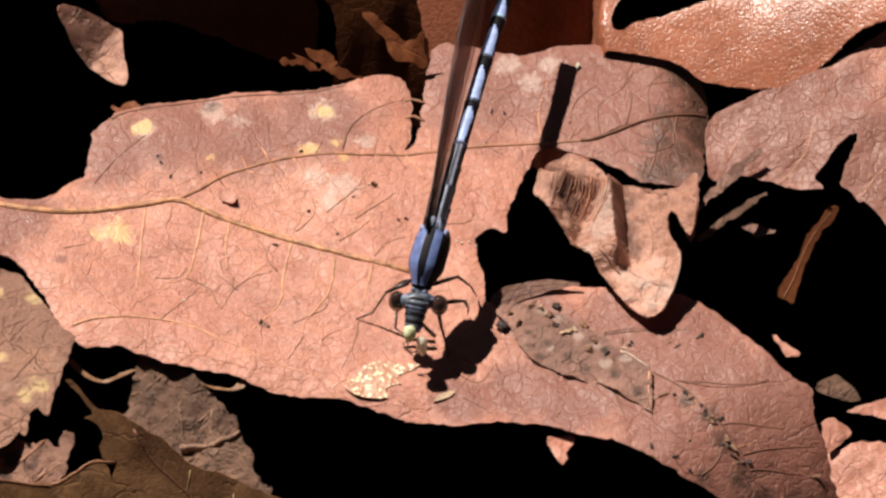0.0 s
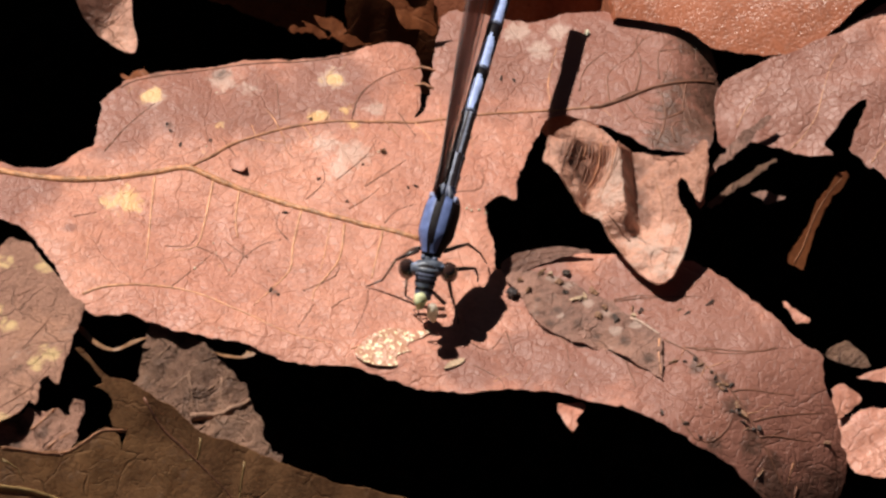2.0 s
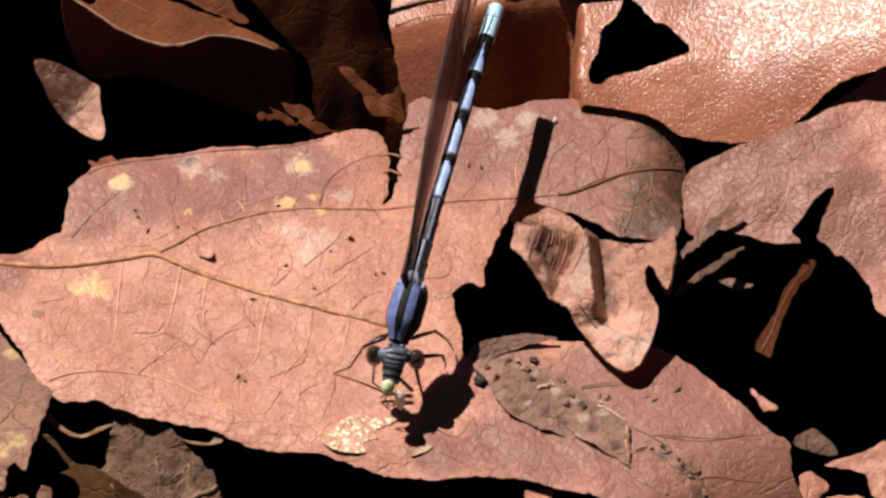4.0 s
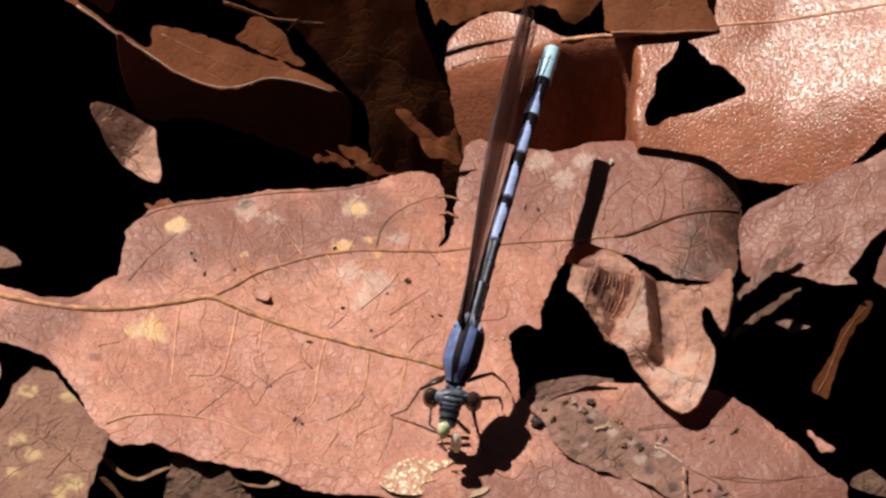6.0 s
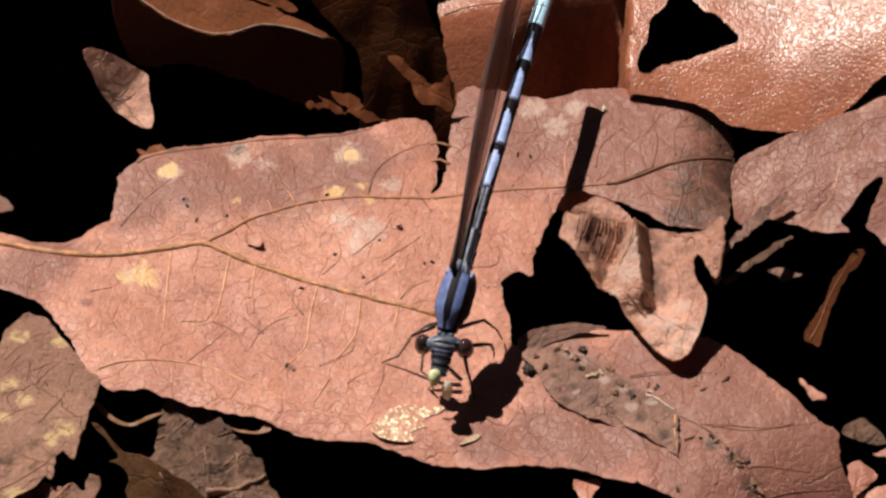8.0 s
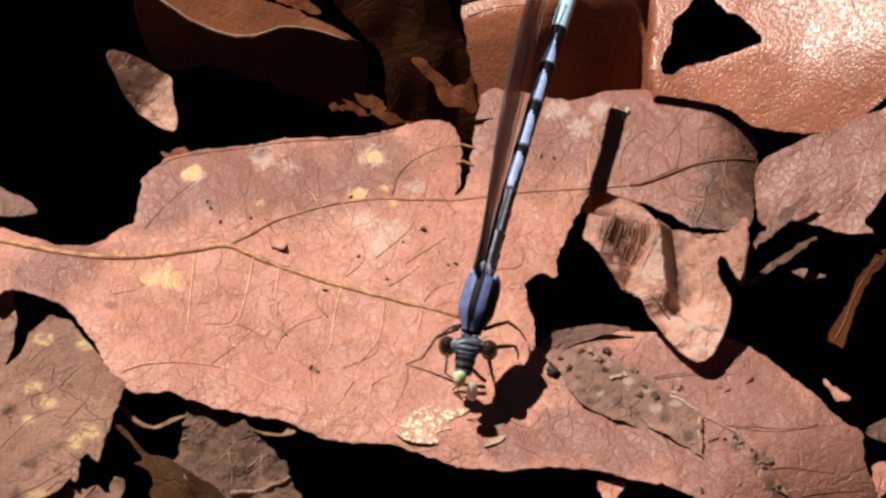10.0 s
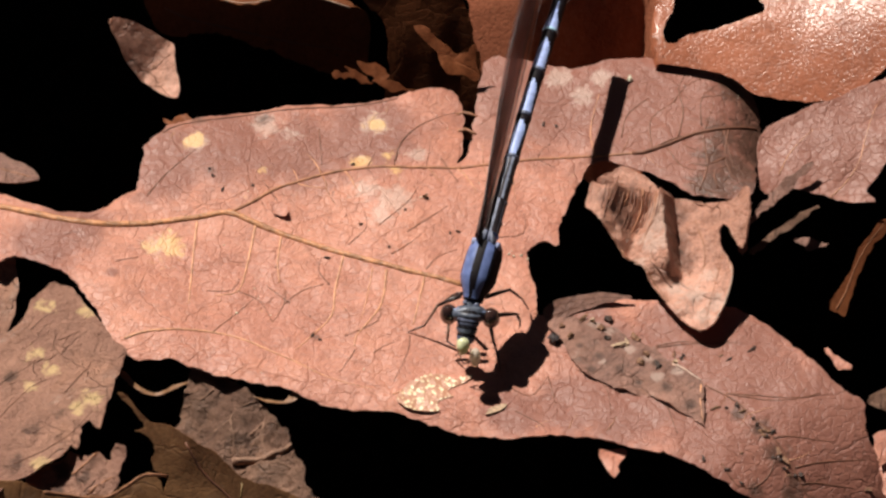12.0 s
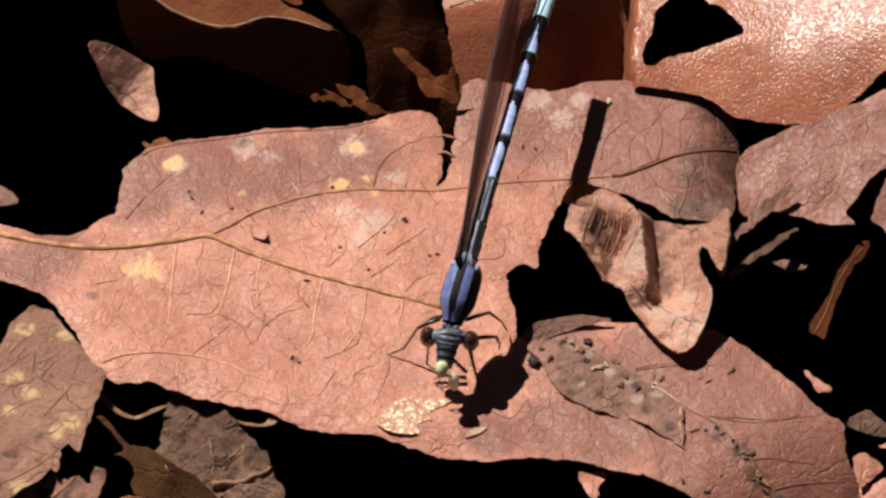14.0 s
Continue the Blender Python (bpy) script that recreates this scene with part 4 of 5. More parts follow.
def claw_fold(x, y):
    """A fibrous slope into a valley, a ridge with a lit side, a hollow behind it and a rim that rises again."""
    t = (-1.10 - y) / 9.10
    ridge = 16.00 + 0.60 * t
    valley = 15.40 - 3.1 * min(t, 0.75)
    keep = min(1.0, max(0.0, (1.12 - t) / 0.2)) * min(1.0, max(0.0, (t + 0.15) / 0.25))
    keep = keep * keep * (3 - 2 * keep)
    if x < valley:
        z = 0.95 * min(valley - x, 3.0)
    elif x < ridge:
        z = 2.3 * (x - valley) / max(0.3, ridge - valley)
    else:
        z = 2.3 - 2.4 * min(x - ridge, 1.25)
    out = max(0.0, x - ridge - 0.9)
    low = max(0.0, t - 1.25)
    return z * keep - 0.5 + 0.075 * out * out * max(0.2, 1 - 0.5 * low) - 0.55 * low


claw = Leaf("curled_leaf", (2.0, 0, 0, 16.4, -7.6), [(10.2, 0.1), (10.7, 1), (11.8, 1.9), (12.4, 2.4), (13.1, 2.2), (13.8, 1.8), (14.5, 1.4), (15.5, 0.4), (16.2, -0.5), (16.9, -1), (18.6, -1.1), (20.3, -1.9), (22, -2.4), (23.5, -2), (23.8, -3.5), (23.7, -5.7), (23.2, -8.3), (22.8, -8), (22.1, -5.9), (21.6, -4.8), (21.2, -5.5), (21.3, -6.9), (22, -9), (22.2, -10.4), (22.1, -11.8), (21.5, -14), (20.8, -15.5), (20, -16.3), (19.1, -16.2), (18.4, -15.6), (17.3, -14.5), (16, -12.5), (14.6, -10.3), (13.4, -8.7), (12.4, -7.7), (11.1, -6.3), (10.1, -5.1), (9.3, -4.4), (9.8, -2.5)],
            CLAW, "small curled dead leaf scrap with a folded ridge", step=0.24, waves=0.42, size=1.7, seed=12.6, edge=0.35, edge_width=0.5, ragged=0.1, shape=claw_fold,
            # fibre brown, and the shade of the hollow behind the ridge, as colour
            aged_shade=[(x, y, 1.2) for x, y in [(11.5, -0.1), (12.3, -1.6), (11.7, -3.5), (12.7, -4.4), (13.2, -0.5), (17.4, -2.7), (17.5, -5.7), (17.8, -7.9)]],
            # pale skin and the brightness of the lit ridge face, put into the colour
            pale_spots=[(x, y, 1.1) for x, y in [(15.8, -3.1), (15.6, -4.6), (15, -6.5), (15.8, -5.7), (16, -7.6), (15.4, -7.9), (17.3, -11.6), (19, -12.4), (20.2, -10.2), (19.6, -14.6), (20.7, -13.5), (13.9, -9.4)]],
            # dark fibre marks and more of the hollow's shade, as colour
            dark_spots=[(x, y, 0.5) for x, y in [(12, -0.5), (12.7, -2.7), (11.9, -4.2), (13.2, -1.2), (12.7, -5.3), (17.4, -4.2), (17.7, -6.8)]])
for k in range(17):
    x, y = 11.50 + k * 0.30, 0.40 - 0.12 * k
    claw.rib([(x, y), (x - 0.25, y - 2.2), (x - 0.8 - 0.04 * k, y - 4.9 - 1.0 * math.sin(k * 1.9))], 0.17 + 0.06 * math.sin(k * 2.7), 0.5, (RIB_DARK, RIB_DARK, RIB_MID, RIB_DARK)[k % 4], "fibre", 0.6)
for path in ([(19.1, -3.5), (19.9, -7.2), (19.3, -11.6)], [(21.4, -8), (20.7, -11.6), (19.8, -15.3)], [(12.5, -7.7), (14.5, -9.8), (16.7, -13.1)]):
    claw.rib(path, 0.16, 0.4, RIB_MID)
claw.rib([(15.1, -9.5), (15.9, -10.3), (17, -11.4)], 0.24, 0.6, RIB_DARK)
claw.rib([(22.1, -9.8), (22.2, -11.5), (21.6, -13.7), (20.8, -15.2), (20.1, -16)], 0.16, 0.8, PALE_RIM, "rim", label="pale thin rim")
chip = Leaf("leaf_scrap", (0.35, 0, 0, 13.2, -18.8), [(6, -14.6), (7, -13.8), (9.1, -14), (11.9, -14.8), (13.3, -16.3), (15.3, -17.2), (16.4, -18.5), (17.6, -19.4), (19.1, -20.6), (19.6, -21.6), (19.6, -24.1), (19.6, -26), (18.4, -24.9), (17, -23.9), (15.1, -22.9), (13.6, -22.3), (11.8, -21.6), (9.8, -20.4), (8.6, -19.3), (7.7, -17.5), (7, -15.9)],
            CHIP, "dark dirty leaf scrap with pale crumbs stuck on it", step=0.35, waves=0.4, size=2.2, seed=13.2, ragged=0.2, thick=0.12,
            dark_spots=[(x, y, r) for (x, y), r in zip([(8.9, -17.2), (10.5, -18.3), (9.8, -19.7), (12.2, -19.7), (15.5, -19), (16.3, -21.9), (18.4, -23.7), (13.9, -21)], (0.4, 0.5, 0.5, 0.6, 0.5, 0.7, 0.6, 0.5))],
            pale_spots=[(x, y, r) for (x, y), r in zip([(10.1, -14.5), (11.5, -15.2), (10.8, -19), (13.2, -17.4), (14.6, -18.5), (15.6, -20.8), (17.4, -19.9)], (0.7, 0.6, 0.5, 0.7, 0.6, 0.6, 0.6))])
chip.rib([(19.4, -21.6), (19.3, -23.2), (19.5, -25.5)], 0.2, 0.5, RIB, "rib")
chip.rib([(16.9, -19.1), (18.1, -19.9), (19.4, -21.1)], 0.3, 0.5, PALE_RIM, "rib")
rimleaf = Leaf("leaf_scrap", (0.25, 0, 0.45, 9.7, -12.6), [(5.6, -13), (6.3, -12.2), (7.5, -11.7), (9.3, -11.4), (11.2, -11.4), (13.4, -11.8), (12.2, -12.1), (10.5, -12.4), (8.8, -12.9), (7.4, -13.5), (6.2, -13.8)],
               CHIP, "dark curled rim along the torn leaf edge", step=0.3, waves=0.2, size=3, seed=13.9, thick=0.12, ragged=0.1)
for path in ([(6, -12.8), (7.7, -12.1), (10.1, -11.8), (12.6, -11.9)], [(6.3, -13.3), (8.1, -12.7), (10.1, -12.2), (12.2, -12)]):
    rimleaf.rib(path, 0.14, 0.5, RIB_DARK)
flake = Leaf("leaf_flake", (0, 0.2, 0.3, -29.8, 16.5), [(-33, 17.2), (-32.6, 17.7), (-32, 17.9), (-30.6, 18), (-29.2, 17.9), (-28, 17.7), (-27.4, 17.4), (-27.2, 15.3), (-26.8, 14), (-27.1, 12.5), (-28.5, 13.1), (-30, 14.3), (-31.5, 15.2), (-32.4, 16.3)],
             CLAW, "small pale folded leaf flake in a dark gap", step=0.4, waves=0.3, size=3, seed=14.9, ragged=0.1,
             shape=lambda x, y: 0.9 * max(0.0, -27.70 + 0.77 * (y - 17.60) - x))
flake.rib([(-27.7, 17.6), (-28.85, 16.1), (-30, 14.6)], 0.2, 0.4, RIB_MID)
strip = Leaf("leaf_strip", (-5, 0.1, 1.1, 33.4, -4.4), [(31, -6.5), (31.8, -6.7), (32.5, -7), (32.9, -6.1), (33.2, -5.2), (34.1, -3.9), (35.1, -2.6), (36, -1.9), (36.5, -1.4), (35.6, -1.2), (34.6, -2.1), (33.7, -2.8), (33, -4), (32.4, -4.8), (31.6, -5.5)],
             RUSSET, "narrow torn strip of russet leaf", step=0.4, waves=0.3, seed=15.5)
strip.rib([(31.7, -6.5), (32.5, -5.5), (33.5, -3.7), (34.8, -2.3), (35.9, -1.5)], 0.18, 0.5, RIB_MID)
for k, (plane, outline, mat) in enumerate((
        ((1, 0, 0.3, 26.6, 0.1), [(23.9, -2.8), (25.1, -0.9), (27.1, 1.2), (29.4, 2.9), (29.7, 2.6), (28.6, 1.4), (26.6, -0.7), (24.5, -2.6)], CHIP),
        ((-0.5, 0, 0.3, 26.8, -2.9), [(23.9, -5.1), (25.2, -3.8), (26.8, -2.7), (28.7, -1.4), (30, -0.7), (30.1, -0.9), (28.5, -2.2), (27, -3.3), (24.3, -5.3)], GREY),
        ((1.2, 0.2, 0.2, 23.2, -4), [(23.1, -1.7), (23.9, -1.3), (23.9, -4), (23.3, -6.9), (22.9, -5.6)], PINK),
        ((-4, 0.2, 0.2, 29.3, -1.8), [(27.9, -1.3), (28.9, -1.1), (30.9, -2), (30.3, -2.2), (29.4, -2.5), (28.8, -2)], CHIP),
        ((-4, 0, 0.2, 31.7, -15.1), [(30.5, -14), (31.3, -14.6), (32.8, -15.8), (31.7, -15.9), (31, -15.1)], PINK),
        ((-7, 0.1, 0.2, 36, -17.1), [(34.2, -17.2), (36.3, -16.2), (38.2, -18.5), (36.5, -18.5)], GREY),
        ((-4, 0.1, 0.2, 38.4, -29.4), [(35, -27.5), (36.4, -26.7), (39.5, -26.3), (40.9, -27.6), (42.4, -29), (42.3, -32.8), (37.4, -32.6), (36, -31.8)], PINK),
        ((-3, -0.2, 0.3, 35.8, -25.8), [(34.5, -24.9), (35.5, -24.4), (37, -25.5), (36, -26.7), (35, -27.5)], PINK),
        ((-7, 0, 0.3, 39.7, -20), [(37, -19.9), (39.2, -19.2), (42.7, -18.1), (43.7, -22.5), (41.2, -23), (40.5, -21)], PINK),
        ((-6, 0.3, 0.4, 35.4, -37.9), [(32.3, -35.8), (34, -35.3), (34.9, -36.1), (35.9, -37.9), (37.4, -40.1), (34.4, -39.7), (33.7, -38)], SPECKLED),
        ((-8, -0.2, 0.2, 38.9, -37.5), [(36, -35.8), (39, -35.6), (42.5, -33.2), (44.4, -38.3), (40.4, -39.4), (37.4, -39.3)], SPECKLED),
        ((-1, 0, 0, 12.3, -28.9), [(10.5, -27.6), (12.6, -27.5), (12.3, -28.9), (11.8, -30.7), (11, -29.6)], PINK))):
    Leaf("leaf_scrap", plane, outline, mat, "torn scrap of dead leaf among the litter", step=0.45, waves=0.4, size=3, seed=24 + k, ragged=0.25, thick=0.1, group="leaf scraps")


# ------------------------------------------------------------ crumbs and dirt on the leaves
DARK_BIT = plain("dark_crumb", (0.045, 0.025, 0.018), 0.6, 0.4, 0.4, 3.0, relief=0.1)
PALE_BIT = plain("pale_crumb", (0.44, 0.30, 0.19), 0.5, 0.4, 0.3, 3.0, relief=0.1)
DEW_GLINT = plain("glint_bead", (0.75, 0.72, 0.55), 0.08, 0.8, 0.1, 1.0, coat=1.0)
BROWN_BIT = plain("brown_crumb", (0.22, 0.11, 0.06), 0.6, 0.4, 0.4, 3.0, relief=0.1)


def crumb(at, size, material, label, name="crumb", seed=0.0, over=None):
    x, y, z = at
    z = (over.height(x, y) if over else z) + size[2] * 0.5
    bm = bmesh.new()
    bmesh.ops.create_icosphere(bm, subdivisions=2, radius=1.0)
    for v in bm.verts:
        k = 0.8 + 0.75 * noise.noise(v.co * 1.4 + Vector((seed * 3.1, seed, 0))) + 0.45 * noise.noise(v.co * 3.7 + Vector((seed, 0, seed)))
        v.co = Vector((v.co.x * size[0], v.co.y * size[1], v.co.z * size[2])) * k * MM
    ob = part(name, bm, material)
    ob.location = Vector((x, y, Z0 + z)) * MM
    ob.rotation_euler = (0, 0, seed * 1.7)
    return tagged(ob, label, "debris", "crumbs on the leaf")


for k, (x, y, z) in enumerate([(-23.97, 3.31, 0.00), (-23.66, 2.52, 0.00), (-14.65, -15.56, 0.00), (-14.00, -16.08, 0.00), (-1.88, -3.80, 0.00), (-2.58, -3.99, 0.00), (-10.48, -2.98, 0.00), (-13.46, -6.67, 0.00), (-7.98, -5.72, 0.00), (-22.78, 0.87, 0.00), (-20.13, 1.32, 0.00), (6.86, 8.76, 0.00), (5.70, 8.96, 0.00), (-11.26, 3.97, 0.00), (15.74, -5.51, 0.00), (-6.58, -1.50, 0.00)]):
    crumb((x, y, z), (0.16 + 0.16 * ((k * 7) % 5) / 4, 0.14, 0.13), DARK_BIT, "tiny dark crumb of dirt", seed=k * 1.3, over=main)
# the small beads stand in for sparkles; the larger one is dew
for k, (x, y, z) in enumerate([(3.04, -6.58, 0.00), (3.69, -6.45, 0.00), (2.60, -6.32, 0.00), (4.29, -6.77, 0.00), (-21.32, -12.91, 0.00), (13.45, 13.93, 0.00), (-5.21, 0.07, 0.00)]):
    crumb((x, y, z), (0.13, 0.12, 0.11) if k != 5 else (0.3, 0.3, 0.28), DEW_GLINT, "tiny bead put in for a glint on the leaf", "bead", seed=k * 0.7, over=main)
# scattered pale beads stand in for small sun glints on the leaf skin
sow = random.Random(11)
glints = []
while len(glints) < 26:
    x, y = sow.uniform(-24, 24), sow.uniform(-22, 14)
    ok, far = inside([(x, y)], main.poly)
    if ok[0] and far[0] > 1:
        glints.append((x, y))
for k, (x, y) in enumerate(glints):
    crumb((x, y, 0), (0.07, 0.06, 0.05), DEW_GLINT if k % 3 else DARK_BIT, "tiny bead put in for a glint on the leaf" if k % 3 else "tiny dark crumb of dirt", "bead" if k % 3 else "crumb", seed=k * 0.9, over=main)
crumb([(-4.81, 0.07, 0.00)][0], (0.32, 0.3, 0.3), BROWN_BIT, "small round brown crumb", seed=4.4, over=main)
crumb([(6.55, -16.12, 0.00)][0], (0.62, 0.6, 0.6), plain("dark_pebble", (0.06, 0.05, 0.05), 0.25, 0.6, 0.3, 1.5), "small dark shiny round seed beside the scrap", "seed", seed=2.0, over=main)
for k, (x, y, z) in enumerate([(9.98, -14.19, 0.00), (10.72, -14.96, 0.00), (9.14, -14.06, 0.00), (11.21, -16.12, 0.00), (12.94, -16.76, 0.00), (13.69, -16.12, 0.00), (7.25, -14.96, 0.00), (11.33, -13.87, 0.00), (12.19, -17.08, 0.00), (14.66, -18.04, 0.00), (7.99, -16.12, 0.00), (15.64, -19.44, 0.00), (17.13, -18.99, 0.00), (14.16, -18.99, 0.00)]):
    crumb((x, y, z), (0.30 + 0.18 * (k % 3), 0.24 + 0.1 * (k % 2), 0.24), (PALE_BIT, BROWN_BIT, BROWN_BIT, DARK_BIT)[k % 4], "pale and brown grit stuck on the scrap", "grit", seed=k * 2.1, over=chip)
for k, (x, y, z) in enumerate([(24.31, -26.09, 0.00), (25.04, -26.71, 0.00), (25.62, -28.60, 0.00), (26.98, -29.84, 0.00), (27.93, -33.29, 0.00), (33.87, -29.32, 0.00), (23.64, -17.51, 0.00), (21.16, -18.04, 0.00), (21.90, -18.48, 0.00), (22.81, -28.63, 0.00), (24.73, -33.64, 0.00)]):
    if inside([(x, y)], main.poly)[0][0]:
        crumb((x, y, z), (0.18 + 0.1 * (k % 3), 0.12, 0.08), (DARK_BIT, BROWN_BIT)[k % 2], "tiny dark crumb of dirt", seed=k * 1.9, over=main)
for k, (x, y) in enumerate([(21.6, -23.9), (22.5, -23.6), (23, -24.2), (23.9, -25), (24.2, -25.6), (24.9, -26.2), (25.1, -26.7), (25.6, -26.2), (24.6, -26.5), (26.3, -28.7), (26.6, -29.4), (26.1, -28), (27.5, -29.8), (28, -29.6), (28.1, -33.1), (27.2, -35.1), (19.5, -29.4), (20.6, -23.9), (17.9, -18.1), (24, -17.2), (34, -29.3), (22.8, -31.4), (21.6, -30.3), (26.6, -28.7), (24.7, -34), (25.5, -34.6), (17.1, -17.9), (17.7, -18.4)]):
    if inside([(x, y)], main.poly)[0][0]:
        crumb((x, y, 0), (0.22 + 0.16 * (k % 3), 0.14 + 0.07 * (k % 2), 0.14), (DARK_BIT, DARK_BIT, BROWN_BIT)[k % 3], "dark crumb of dirt along the leaf vein", seed=k * 1.1, over=main)
scrap = Leaf("leaf_flake", (0.5, 0.2, 0.2, -17.7, -1.5), [(-18.5, -0.9), (-17.7, -0.7), (-17, -1.6), (-17.2, -2.2), (-18.2, -1.9)], PINK, "tiny lifted flake of leaf skin", step=0.25, waves=0.3, size=1.2, seed=41, thick=0.1)
sliver = Leaf("pale_sliver", (0.12, 0, 0, 1.3, -24), [(0.5, -24.6), (1.2, -23.7), (2.3, -23.4), (2.1, -23.9), (1.2, -24.4)], PALE_BIT, "pale greenish sliver lying on the leaf", step=0.25, waves=0.1, size=1.5, seed=42, thick=0.15, ragged=0.05)

# ------------------------------------------------------------ the damselfly
BLUE = plain("violet_blue_skin", (0.115, 0.158, 0.34), 0.42, 0.4, 0.25, 1.2, relief=0.03)
LIGHT_BLUE = plain("light_blue_skin", (0.33, 0.42, 0.72), 0.42, 0.4, 0.2, 1.5)
PALE_BLUE = plain("sky_blue_skin", (0.45, 0.70, 0.88), 0.4, 0.4, 0.12, 1.5)
BLACK = plain("black_skin", (0.008, 0.006, 0.008), 0.6, 0.12, 0.3, 2.0)
SLATE = plain("slate_skin", (0.085, 0.10, 0.135), 0.42, 0.5, 0.45, 1.6, relief=0.04)
DUSK = plain("dusky_skin", (0.022, 0.017, 0.020), 0.5, 0.2, 0.4, 1.6)
SILVER = plain("silver_grey_skin", (0.20, 0.22, 0.29), 0.45, 0.3, 0.3, 2.0)
SIDE_SHEEN = plain("pale_violet_sheen", (0.26, 0.27, 0.45), 0.45, 0.4, 0.25, 2.0)
GREY_BLUE = plain("grey_blue_skin", (0.11, 0.125, 0.19), 0.45, 0.4, 0.25, 2.0)
EYE_PALE = plain("eye_olive", (0.10, 0.062, 0.050), 0.12, 0.6, 0.3, 0.8, coat=0.6)
EYE_BROWN = plain("eye_brown", (0.036, 0.018, 0.015), 0.07, 0.6, 0.5, 0.5, coat=1.0)
CHEEK = plain("cheek_blue", (0.24, 0.30, 0.46), 0.45, 0.4, 0.3, 2.0)
LEG = plain("leg_black", (0.022, 0.014, 0.014), 0.4, 0.5, 0.3, 2.0)
LEG_PALE = plain("leg_tan", (0.20, 0.12, 0.085), 0.45, 0.5, 0.3, 2.0)


def wing_material():
    s = Shader("smoky_wing")
    s.set(Base_Color=(0.13, 0.06, 0.05), Roughness=0.3, Specular_IOR_Level=0.5)
    clear = s.t.nodes.new("ShaderNodeBsdfTransparent")
    clear.inputs[0].default_value = (0.955, 0.905, 0.90, 1)
    mx = s.t.nodes.new("ShaderNodeMixShader")
    mx.inputs[0].default_value = 0.10
    s.t.links.new(clear.outputs[0], mx.inputs[1])
    s.t.links.new(s.bsdf.outputs[0], mx.inputs[2])
    s.t.links.new(mx.outputs[0], s.t.nodes["Material Output"].inputs[0])
    return s.m


WING = wing_material()
WING_VEIN = plain("wing_vein", (0.03, 0.012, 0.012), 0.4, 0.5, 0.3, 1.0)


def up(points):
    return [Vector((x, y, z + Z0)) for x, y, z in points]


def lerp(a, b, t):
    return Vector(a) * (1 - t) + Vector(b) * t


FRONT, REAR, WAIST = up([(-0.59, -16.51, 5.80), (0.71, -12.04, 7.90), (0.91, -11.23, 8.40)])
TIP = up([(8.17, 19.02, 9.60)])[0]
fly = thing("damselfly", FRONT, "blue and black damselfly perched on the leaf, wings folded, eating", "damselfly")
AXIS = (REAR - FRONT).normalized()
SIDE = AXIS.cross(Vector((0, 0, 1))).normalized()
TOP = SIDE.cross(AXIS).normalized()


def thorax_half(t):
    """Half width along the thorax, from the neck to the waist."""
    k = min(1.0, t / 0.42)
    return 0.88 + 0.72 * k * k * (3 - 2 * k) - 0.22 * max(0.0, (t - 0.72) / 0.28) ** 2


def thorax_paint(t, a):
    a += 0.12
    w = 0.25 - 0.10 * max(0.0, (0.35 - t) / 0.35)
    if t < 0.05 or t > 0.955 or abs(a) < w:
        return 1
    if w < a < 0.76 or -0.98 < a < -w:
        return 0
    # one side gets a pale strip painted for the highlight along its edge
    return 2 if -1.75 < a < -1.10 else 1


n = 22
part("thorax", tube([lerp(FRONT, REAR, k / n) + TOP * (0.35 * math.sin(math.pi * k / n)) for k in range(n + 1)], [thorax_half(k / n) for k in range(n + 1)], 40, flat=1.05, paint=thorax_paint, origin=FRONT),
     [BLUE, BLACK, SIDE_SHEEN], fly, "blue thorax with a black middle stripe")
part("neck", tube([FRONT - AXIS * 0.95, FRONT - AXIS * 0.4, FRONT + AXIS * 0.2], [0.55, 0.75, 0.7], 16, origin=FRONT), [SLATE], fly)
for s in (-1, 1):
    part("collar_spot", ball(FRONT + SIDE * 0.5 * s + TOP * 0.55 - AXIS * 0.35, (0.26, 0.24, 0.2), FRONT, 12), GREY_BLUE, fly)
    part("wing_root", ball(REAR + SIDE * 1.05 * s + TOP * 0.85 - AXIS * 0.05, (0.34, 0.42, 0.46), FRONT, 12, 0.3, s), plain("pale_joint", (0.24, 0.27, 0.42), 0.4, 0.4, 0.3, 3.0), fly, "pale bluish wing joint")
for s in (-1, 1):
    for q in (0.0, 0.38):
        part("wing_stalk", tube([REAR + SIDE * (0.75 - q) * s + TOP * 1.0 - AXIS * 0.35, REAR + SIDE * (0.5 - 0.7 * q) * s + TOP * 1.45 + AXIS * 0.3, REAR + SIDE * (0.25 - 0.3 * q) * s + TOP * 1.6 + AXIS * 1.1], [0.20, 0.17, 0.10], 8, origin=FRONT), GREY_BLUE if q else SILVER, fly)
part("back_ridge", ball(REAR + TOP * 1.0 - AXIS * 0.3, (0.62, 0.42, 0.36), FRONT, 14, 0.35, 3.0), SLATE, fly)
part("waist", tube([REAR - AXIS * 0.3, lerp(REAR, WAIST, 0.5) + TOP * 0.1, WAIST + AXIS * 0.3], [1.0, 0.75, 0.5], 20, origin=FRONT, paint=lambda t, a: 1 if int((a + 4) * 3) % 3 == 0 else 0), [SLATE, GREY_BLUE], fly)

# abdomen: ten rings from the waist to the tip, as shares of its length
SHARES = (0.05, 0.07, 0.075, 0.075, 0.155, 0.165, 0.15, 0.138, 0.068, 0.054)


